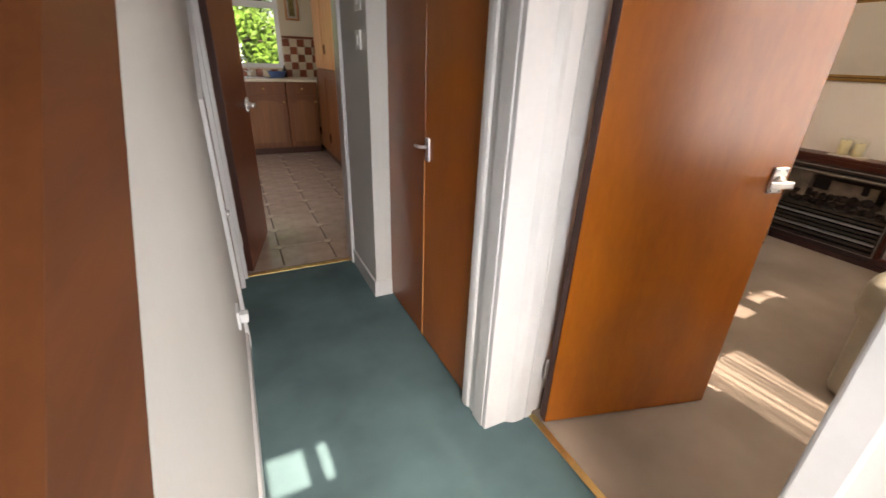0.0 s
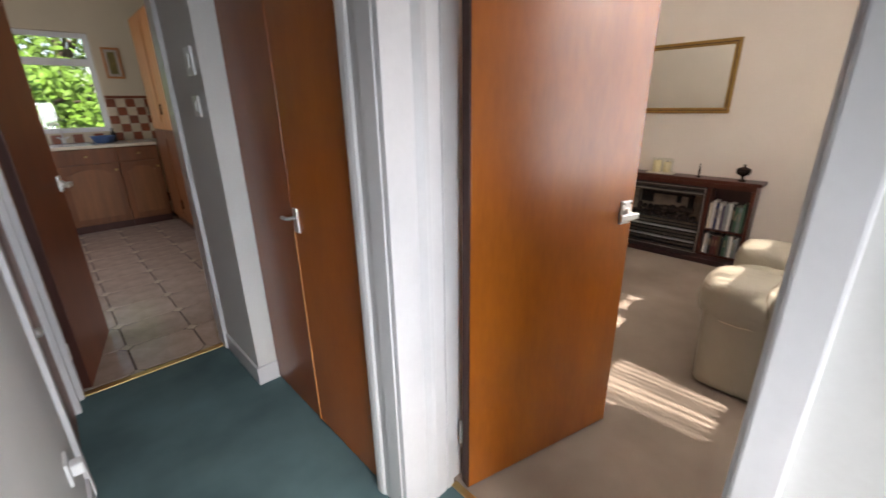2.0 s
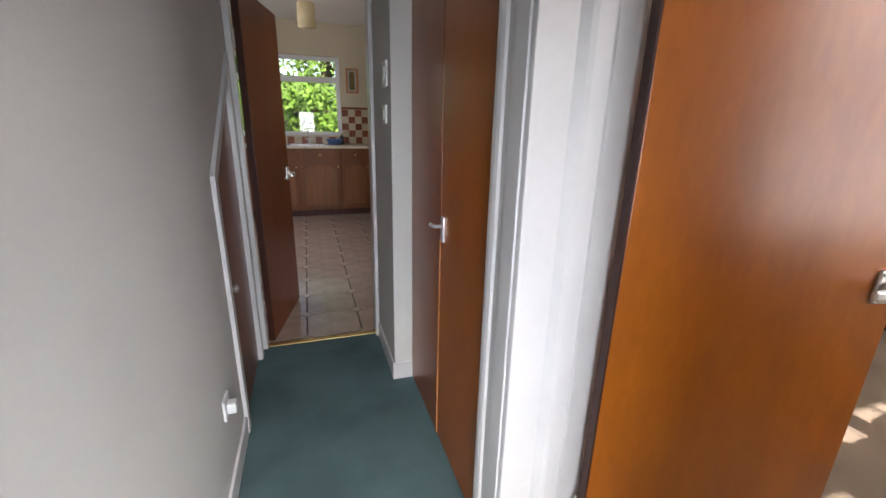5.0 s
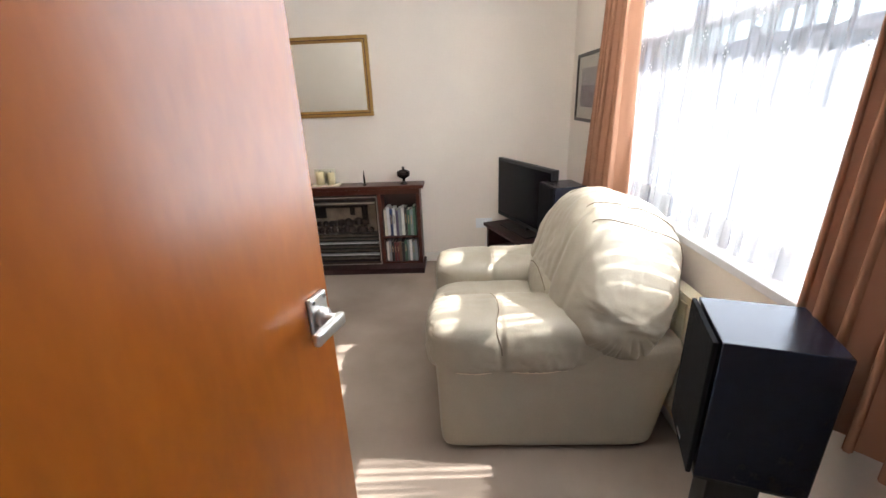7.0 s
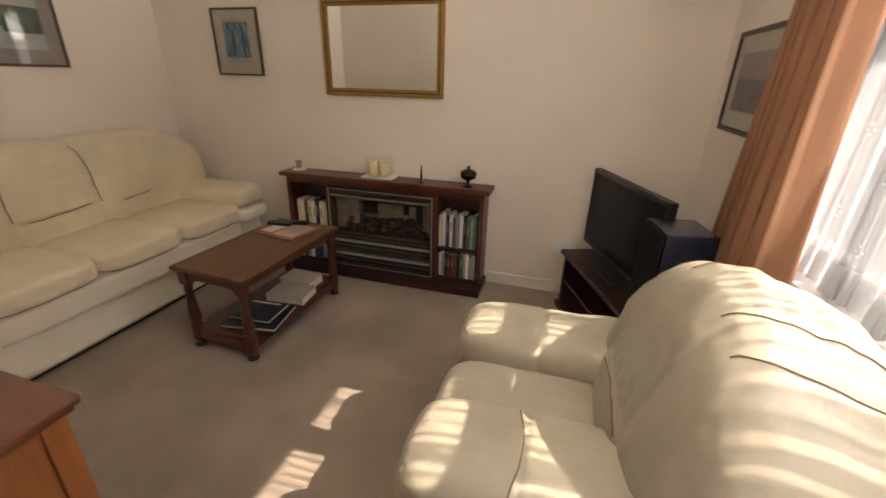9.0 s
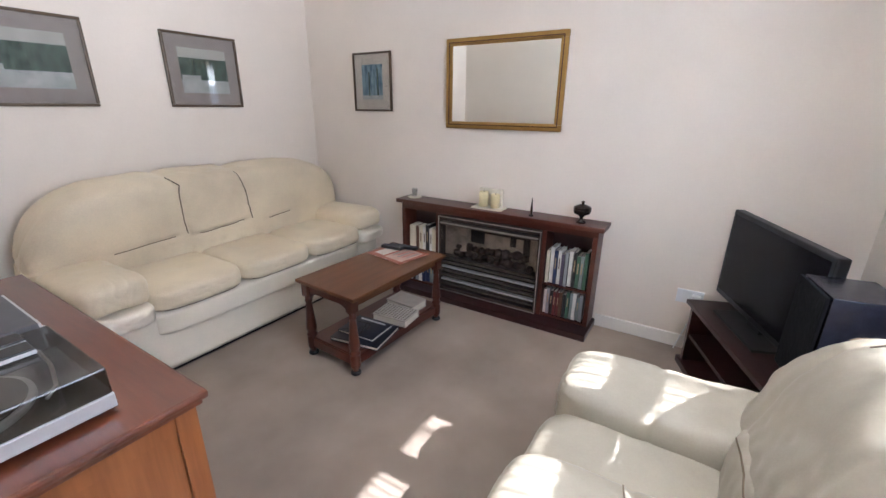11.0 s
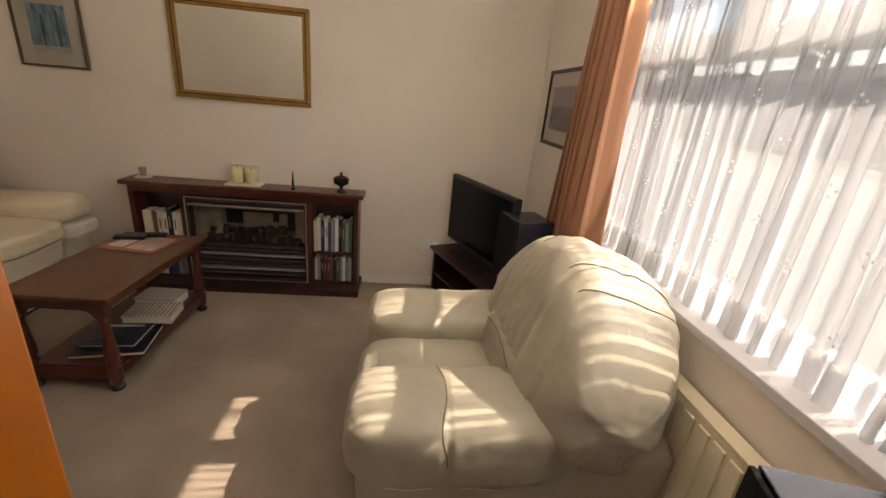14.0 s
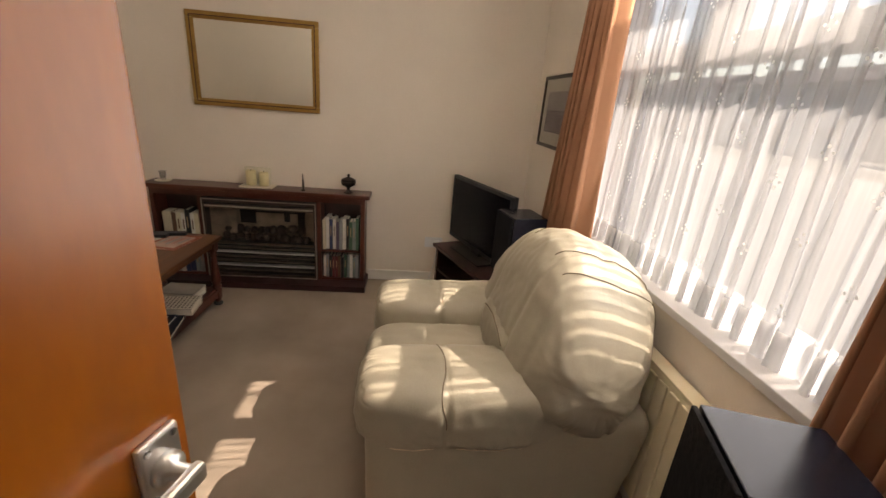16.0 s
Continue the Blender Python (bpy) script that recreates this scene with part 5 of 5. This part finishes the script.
speaker("black box loudspeaker beside the television", 3.485, -0.195, 10, 0.50, 0.86, 0.22, 0.21)
so3 = thing("side_table", "dark mahogany side table near the window", "side table", (1.27, -0.30, 0))
part("top", boxes((1.08, 1.45, -0.36, -0.12, 0.70, 0.725), bev=0.006), M_DARKW, so3)
for x, y in ((1.10, -0.34), (1.43, -0.34), (1.10, -0.14), (1.43, -0.14)):
    part("leg", boxes((x - 0.014, x + 0.014, y - 0.014, y + 0.014, 0, 0.70), bev=0.003), M_DARKW, so3)
part("side_panel", boxes((1.116, 1.414, -0.35, -0.335, 0.30, 0.70)), M_DARKW, so3)

# sideboard behind the door, with the record player
sd = thing("sideboard", "red-brown wooden sideboard with a moulded top", "sideboard", (1.89, 1.9, 0))
part("top", boxes((1.625, 2.15, 1.222, 2.58, 0.728, 0.75), bev=0.008), M_SIDE, sd)
part("moulding", boxes((1.625, 2.138, 1.234, 2.57, 0.712, 0.728), bev=0.004), M_SIDE, sd)
part("corner_post", boxes((2.075, 2.125, 1.245, 1.29, 0.0, 0.712), bev=0.004), M_SIDEZ, sd)
part("corner_post", boxes((2.075, 2.125, 2.515, 2.56, 0.0, 0.712), bev=0.004), M_SIDEZ, sd)
part("corner_post", boxes((1.63, 1.68, 1.245, 1.29, 0.0, 0.712), bev=0.004), M_SIDEZ, sd)
part("end_panel", boxes((1.68, 2.075, 1.256, 1.275, 0.08, 0.712)), M_SIDEZ, sd)
part("end_panel", boxes((1.68, 2.075, 2.53, 2.548, 0.08, 0.712)), M_SIDEZ, sd)
part("rail", boxes((1.68, 2.075, 1.25, 1.27, 0.66, 0.711)), M_SIDEZ, sd)
for y0, y1 in ((1.295, 1.70), (1.705, 2.10), (2.105, 2.51)):
    dr = part("door", boxes((2.095, 2.112, y0, y1, 0.09, 0.70), bev=0.004), M_SIDEZ, sd)
    part("knob", lathe([(0.006, 0), (0.012, 0.012), (0.008, 0.02)], 12), M_BRASS, dr, smooth=True).matrix_basis = pose(2.112, y0 + 0.05, 0.42, 0, 90, 0)
part("bottom_board", boxes((1.64, 2.10, 1.275, 2.53, 0.06, 0.08)), M_SIDE, sd)
tt = thing("record_player", "silver record player under a smoked lid on the sideboard", "record player", (1.80, 1.49, 0.75))
part("plinth", boxes((1.60, 2.00, 1.315, 1.665, 0.765, 0.80), bev=0.003), M_SILVER, tt)
for x, y in ((1.63, 1.35), (1.97, 1.35), (1.63, 1.64), (1.97, 1.64)):
    part("foot", lathe([(0.014, 0), (0.014, 0.015)], 12, (x, y, 0.7502)), M_PLASTIC, tt)
part("platter", lathe([(0.142, 0), (0.142, 0.012), (0.138, 0.014), (0.0, 0.0141)][:3], 40, (1.77, 1.49, 0.8005)), M_SILVER, tt, smooth=True)
part("record", lathe([(0.13, 0), (0.13, 0.002)], 40, (1.77, 1.49, 0.8150)), M_PLASTIC, tt, "black vinyl record")
part("tonearm", tube([(1.955, 1.60, 0.83), (1.95, 1.50, 0.832), (1.93, 1.40, 0.83), (1.905, 1.375, 0.822)], 0.004, 8), M_CHROME, tt, smooth=True)
part("lid", boxes((1.602, 1.998, 1.317, 1.663, 0.801, 0.866), bev=0.004), M_SMOKE, tt, "smoked clear acrylic lid")
for i, (y, l) in enumerate(((1.53, 0.2), (1.60, 0.19))):
    rr = thing("audio_case", "small black and silver case on the record player lid", "gadget", (1.86, y, 0.8665))
    part("body", boxes((1.75, 1.935, y - 0.027, y + 0.027, 0.8668, 0.886), bev=0.004), M_PLASTIC, rr)
    part("silver_edge", boxes((1.76, 1.936, y - 0.0285, y - 0.0272, 0.872, 0.881)), M_SILVER, rr)
am = thing("amplifier", "grey hi-fi unit on the sideboard", "hi-fi unit", (1.80, 1.95, 0.75))
part("case", boxes((1.63, 2.00, 1.76, 2.10, 0.758, 0.84), bev=0.004), M_GREYB, am)
part("front_panel", boxes((2.0, 2.006, 1.765, 2.095, 0.762, 0.836)), M_SILVER, am)
for y in (1.80, 1.86, 2.05):
    part("dial", lathe([(0.014, 0), (0.013, 0.012)], 16), M_SILVER, am, smooth=True).matrix_basis = pose(2.006, y, 0.80, 0, 90, 0)
for x, y in ((1.66, 1.79), (1.97, 1.79), (1.66, 2.07), (1.97, 2.07)):
    part("foot", lathe([(0.012, 0), (0.012, 0.008)], 10, (x, y, 0.7502)), M_PLASTIC, am)

# ---------------- kitchen ----------------
def unit_door(parent, x0, x1, z0, z1, y):
    """A framed oak door with a raised, arched panel, facing -y."""
    d = part("door", boxes((x0, x1, y - 0.012, y + 0.006, z0, z1), bev=0.003), M_OAK, parent)
    w = 0.06
    rows = [(x0 + w, z0 + w), (x1 - w, z0 + w), (x1 - w, z1 - w - 0.05)]
    for k in range(9):
        a = math.pi * k / 8
        rows.append(((x0 + x1) / 2 + math.cos(a) * ((x1 - x0) / 2 - w) * 0.8, z1 - w - 0.05 + 0.05 * math.sin(a)))
    rows.append((x0 + w, z1 - w - 0.05))
    bm = bmesh.new()
    a = [bm.verts.new((x, y - 0.020, z)) for x, z in rows]
    b = [bm.verts.new((x, y - 0.0115, z)) for x, z in rows]
    bm.faces.new(a), bm.faces.new(list(reversed(b)))
    for i in range(len(rows)):
        bm.faces.new((a[i], a[(i + 1) % len(rows)], b[(i + 1) % len(rows)], b[i]))
    part("raised_panel", bm, M_OAKP, d, "paler arched panel")
    part("knob", lathe([(0.006, 0), (0.014, 0.012), (0.009, 0.02)], 12), M_BRASS, d, smooth=True).matrix_basis = pose(x1 - 0.035, y - 0.012, z1 - 0.08, 90, 0, 0)


M_OAKP = wood("oak_panel", (0.24, 0.092, 0.032), 0.42, "z", 0.6)
for x0, x1 in ((-1.30, -0.80), (-0.80, -0.30), (-0.30, 0.20), (0.20, 0.77), (0.77, 1.19)):
    u = thing("base_cabinet", "oak kitchen base cabinet with an arched door and a drawer", "kitchen cabinet", ((x0 + x1) / 2, 6.6, 0), "kitchen base cabinets")
    part("body", boxes((x0 + 0.001, x1 - 0.001, 6.37, 6.94, 0.09, 0.965)), M_OAK, u)
    part("plinth", boxes((x0 + 0.001, x1 - 0.001, 6.40, 6.90, 0.0, 0.088)), M_EDGE, u)
    unit_door(u, x0 + 0.006, x1 - 0.006, 0.11, 0.79, 6.362)
    dw = part("drawer_front", boxes((x0 + 0.006, x1 - 0.006, 6.350, 6.368, 0.80, 0.955), bev=0.003), M_OAK, u)
    part("knob", lathe([(0.006, 0), (0.014, 0.012), (0.009, 0.02)], 12), M_BRASS, dw, smooth=True).matrix_basis = pose((x0 + x1) / 2, 6.350, 0.88, 90, 0, 0)
wt = thing("worktop", "pale laminate kitchen worktop under the window", "worktop", (0, 6.6, 0.97))
part("slab", boxes((-1.58, 1.195, 6.335, 6.945, 0.966, 1.0), bev=0.006), M_WTOP, wt)
sk = thing("kitchen_sink", "stainless steel sink with a swan-neck mixer tap", "sink", (0.2, 6.62, 1.0))
part("rim", boxes((-0.25, 0.62, 6.42, 6.45, 1.0005, 1.008), (-0.25, 0.62, 6.82, 6.88, 1.0005, 1.008), (-0.25, -0.21, 6.45, 6.82, 1.0005, 1.008), (0.58, 0.62, 6.45, 6.82, 1.0005, 1.008), bev=0.002), M_STEEL, sk)
part("drainer", boxes((-0.205, 0.10, 6.455, 6.815, 1.0005, 1.004)), M_STEEL, sk)
tp = part("tap_body", lathe([(0.026, 0), (0.022, 0.02), (0.016, 0.06), (0.014, 0.07)], 16, (0.36, 6.85, 1.008)), M_CHROME, sk, smooth=True)
part("spout", tube([(0.36, 6.85, 1.07), (0.36, 6.84, 1.19), (0.345, 6.80, 1.235), (0.31, 6.72, 1.245), (0.28, 6.66, 1.225), (0.275, 6.65, 1.20)], 0.010, 10), M_CHROME, tp, smooth=True)
for dx in (-0.05, 0.05):
    part("tap_handle", tube([(0.36 + dx * 0.3, 6.85, 1.06), (0.36 + dx, 6.84, 1.085)], 0.009, 8), M_CHROME, tp, smooth=True)
bw = thing("washing_up_bowl", "blue plastic bowl by the sink", "bowl", (0.62, 6.72, 1.0))
part("bowl", lathe([(0.09, 0.0), (0.12, 0.08), (0.125, 0.082), (0.115, 0.08), (0.085, 0.006)], 24, (0.72, 6.72, 1.0005)), plain("blue_plastic", (0.10, 0.19, 0.42), 0.4), bw, smooth=True)
bt = thing("bottle", "small dark bottle on the kitchen worktop", "bottle", (0.86, 6.8, 1.0))
part("glass", lathe([(0.028, 0), (0.030, 0.01), (0.030, 0.10), (0.012, 0.13), (0.012, 0.16)], 16, (0.84, 6.84, 1.0005)), M_PLASTIC, bt, smooth=True)
ld = thing("larder_cabinet", "tall oak larder cabinet with upper doors coloured paler for daylight", "larder", (1.47, 5.7, 0))
part("body", boxes((1.215, 1.745, 5.0, 6.32, 0.09, 2.35)), M_OAK, ld)
part("plinth", boxes((1.24, 1.745, 5.0, 6.32, 0, 0.088)), M_EDGE, ld)
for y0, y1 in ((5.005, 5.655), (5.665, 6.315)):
    # Daylight on the upper doors is painted in with the paler oak.
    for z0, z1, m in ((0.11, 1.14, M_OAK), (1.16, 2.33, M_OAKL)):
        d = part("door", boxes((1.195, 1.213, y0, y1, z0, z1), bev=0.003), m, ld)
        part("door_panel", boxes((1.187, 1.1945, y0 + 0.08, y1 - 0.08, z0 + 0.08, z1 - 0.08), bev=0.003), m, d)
        part("pull_handle", boxes((1.172, 1.1865, y1 - 0.06, y1 - 0.045, z0 + 0.16, z0 + 0.27), bev=0.003), M_PEWTER, d)
pend = thing("pendant_lamp", "cream drum shade pendant lamp in the kitchen", "ceiling lamp", (0.40, 4.8, KCEIL))
part("rose", lathe([(0.045, -0.03), (0.05, -0.001)], 18, (0.40, 4.8, KCEIL)), M_PVC, pend)
part("cord", tube([(0.40, 4.8, KCEIL - 0.03), (0.40, 4.8, 2.40)], 0.004, 6), M_PVC, pend)
part("shade", lathe([(0.085, 2.21), (0.080, 2.42), (0.076, 2.42), (0.081, 2.212)], 24, (0.40, 4.8, 0)), M_LIGHTSH, pend, smooth=True)
framed("picture", "small yellow framed picture on the kitchen wall", "picture", "y-", 0.945, 1.125, 1.745, 2.095, YKN, 0.022, M_OAKL, 0.03, M_MOUNT1, [((0, 1, 0, 1), paint("ochre_print", (0.45, 0.36, 0.12), (0.12, 0.14, 0.05), 20))])
# Lamp in the added side opening, brightening the kitchen; no source is known there.
window_light("kitchen_added_light", -1.55, 4.3, 1.2, -90, 1.9, 1.7, KITCHEN_W)
window_light("hall_daylight", 0.39, -0.585, 0.92, 0, 0.44, 1.28, HALL_W, (0.82, 0.91, 1.0), 85).matrix_world = pose(0.39, -0.56, 0.95, 72, 0, 0)
window_light("hall_sunlight", 0.39, -0.585, 0.92, 0, 0.44, 1.10, HALL_SUN_W, (1.0, 0.97, 0.92), 60).matrix_world = pose(0.39, -0.555, 0.95, 48, 0, 0)
window_light("lounge_daylight", 2.53, -0.49, 1.50, 0, 1.25, 1.20, LOUNGE_W).matrix_world = pose(2.53, -0.49, 1.50, 98, 0, 0)
# Added fill lamp, tilted at the ceiling so that its bounce lifts the walls.
window_light("lounge_ceiling_fill", 2.53, -0.49, 1.86, 0, 1.3, 0.42, CEILING_W, (1.0, 0.97, 0.92), 110).matrix_world = pose(2.53, -0.485, 1.86, 130, 0, 0)

# ---------------- outside ----------------
structure("ground", boxes((-200, 200, -200, 200, -0.30, -0.12)), M_LAWN, "sunlit garden ground around the house", "ground")
structure("path", boxes((-10, 16, -8.2, -1.0, -0.119, -0.10)), M_PAVE, "pale paved forecourt in front of the window", "paving")
structure("road", boxes((-200, 200, -17, -10, -0.119, -0.113)), M_ROAD, "pale grey worn asphalt road across the front", "road")
structure("pavement", boxes((-200, 200, -10, -8.2, -0.119, -0.106)), M_PAVE, "pale pavement flush with the road", "pavement")
structure("roof", boxes((-1.8, 4.8, -0.75, YKN + 0.4, 2.86, 2.95)), M_ROOF, "flat roof over the rooms", "roof")


def house(x, y, w, d, eaves, ridge):
    h = thing("house", "pale rendered house with a grey tiled roof across the road", "house", (x, y, -0.12), "houses across the road")
    part("wall", boxes((x - w / 2, x + w / 2, y - d / 2, y + d / 2, -0.12, eaves)), M_BRICK, h)
    bm = slope(bmesh.new(), [(y - d / 2 - 0.4, eaves), (y + d / 2 + 0.4, eaves), (y, ridge)], x - w / 2 - 0.3, x + w / 2 + 0.3)
    part("roof", bm, M_ROOF, h)
    part("chimney", boxes((x + w / 4 - 0.4, x + w / 4 + 0.4, y - 0.4, y + 0.4, ridge - 0.8, ridge + 1.0)), M_BRICK, h)
    part("door", boxes((x - 0.5, x + 0.5, y + d / 2, y + d / 2 + 0.05, -0.12, 2.0)), M_DARKW, h)
    for dx in (-w / 3, w / 3):
        for z in (0.8, 3.3):
            wd = part("window", boxes((x + dx - 1.0, x + dx + 1.0, y + d / 2, y + d / 2 + 0.06, z, z + 1.2)), M_PVC, h)
            for k in (-0.5, 0.5):
                part("pane", boxes((x + dx + k - 0.43, x + dx + k + 0.43, y + d / 2 + 0.061, y + d / 2 + 0.07, z + 0.08, z + 1.12)), M_SCREEN, wd)


for x in (-14, 2, 18, 34, 50):
    house(x, -33, 12.5, 8, 4.9, 6.5)


def tree(label, x, y, height, spread, count, seed):
    rnd = random.Random(seed)
    t = thing("tree", label, "tree", (x, y, -0.12), "garden trees")
    bm = lathe([(0.16, 0), (0.12, height * 0.3), (0.08, height * 0.6), (0.03, height * 0.9)], 10, (x, y, -0.12))
    for k in range(9):
        a, z = rnd.uniform(0, 6.28), height * rnd.uniform(0.25, 0.6)
        e = Vector((x + math.cos(a) * spread * 0.7, y + math.sin(a) * spread * 0.7, z + height * 0.25))
        limb = tube([(x, y, z), (Vector((x, y, z)) + e) / 2 + Vector((0, 0, 0.15)), e], 0.035, 6)
        me = bpy.data.meshes.new("limb")
        limb.to_mesh(me)
        bm.from_mesh(me)
        limb.free()
        bpy.data.meshes.remove(me)
    part("trunk", bm, M_BARK, t)
    verts, faces = [], []
    clumps = [(Vector((rnd.gauss(0, 0.42) * spread, rnd.gauss(0, 0.42) * spread, height * rnd.uniform(0.12, 0.98))), rnd.uniform(0.25, 0.55)) for _ in range(46)]
    for k in range(count):
        c, r = clumps[rnd.randrange(len(clumps))]
        p = Vector((x, y, 0)) + c + Vector((rnd.gauss(0, 1), rnd.gauss(0, 1), rnd.gauss(0, 0.8))) * r * 0.6
        u = Vector((rnd.uniform(-1, 1), rnd.uniform(-1, 1), rnd.uniform(-1, 1))).normalized()
        v = u.orthogonal().normalized()
        s = rnd.uniform(0.05, 0.10)
        n = len(verts)
        verts += [p - u * s, p + v * s * 0.45, p + u * s, p - v * s * 0.45]
        faces.append((n, n + 1, n + 2, n + 3))
    me = bpy.data.meshes.new("crown")
    me.from_pydata([tuple(v) for v in verts], [], faces)
    me.materials.append(M_LEAF)
    ob = new("crown", me)
    ob.parent = t
    ob.matrix_parent_inverse = t.matrix_world.inverted()


tree("leafy light-green garden tree", 0.9, 12.5, 5.2, 2.0, 9000, 1)
tree("leafy light-green garden shrub", -1.6, 13.5, 3.8, 1.9, 7000, 2)
tree("leafy light-green garden tree", 3.4, 13.0, 5.0, 2.0, 7000, 3)
tree("leafy garden shrub near the window", 0.2, 10.5, 2.0, 1.3, 5000, 4)
gw = thing("garden_wall", "pale rendered outbuilding at the end of the garden", "outbuilding", (-2, 17, -0.12))
part("wall", boxes((-6, 0.4, 16.5, 19, -0.12, 2.6)), M_BRICK, gw)
part("roof", boxes((-6.2, 0.6, 16.3, 19.2, 2.6, 2.75)), M_ROOF, gw)

# ---------------- tiles of the kitchen ----------------
PITCH, PX, CX, CY = 0.355, 0.355, 0.232, 2.692
floor_k = bpy.data.objects["floor_kitchen"]
wall_k = bpy.data.objects["wall_kitchen_north"]


def prism(name, outline, h, material):
    bm = bmesh.new()
    a = [bm.verts.new((x, y, 0)) for x, y in outline]
    b = [bm.verts.new((x * 0.985, y * 0.985, h)) for x, y in outline]
    bm.faces.new(list(reversed(a))), bm.faces.new(b)
    for i in range(len(outline)):
        j = (i + 1) % len(outline)
        bm.faces.new((a[i], a[j], b[j], b[i]))
    me = bpy.data.meshes.new(name)
    bm.to_mesh(me)
    bm.free()
    me.materials.append(material)
    return me


s, w, c = PITCH / 2 - 0.004, PX / 2 - 0.004, 0.038
octo = prism("tile", [(-w + c, -s), (w - c, -s), (w, -s + c), (w, s - c), (w - c, s), (-w + c, s), (-w, s - c), (-w, -s + c)], 0.004, M_TILEF)
dot = prism("dot_tile", [(-0.033, 0), (0, -0.033), (0.033, 0), (0, 0.033)], 0.0045, M_DOT)
for i in range(-5, 4):
    for j in range(0, 11):
        ob = new("tile", octo)
        ob.parent, ob.location = floor_k, (CX + PX * (i + 0.5), CY + PITCH * (j + 0.5), -0.004)
        if i > -5:
            ob = new("dot_tile", dot)
            ob.parent, ob.location = floor_k, (CX + PX * i, CY + PITCH * j, -0.004)
M_TILES = [prism("wall_tile", [(-0.049, -0.049), (0.049, -0.049), (0.049, 0.049), (-0.049, 0.049)], 0.006, m) for m in (M_TERR, M_CRTILE)]
for i in range(-24, 9):
    for j in range(5):
        x, z = 0.85 + 0.101 * i + 0.06, 1.05 + 0.101 * j
        if x < 0.90 and j > 0:
            continue
        ob = new("wall_tile", M_TILES[(i + j) % 2])
        ob.parent, ob.matrix_basis = wall_k, pose(x, YKN - 0.0005, z + 0.004, 90, 0, 0)
structure("trim_tiles", boxes((0.86, 1.75, YKN - 0.012, YKN - 0.0005, 1.512, 1.545), bev=0.003), M_TERR, "terracotta border strip above the wall tiles", "tile border")
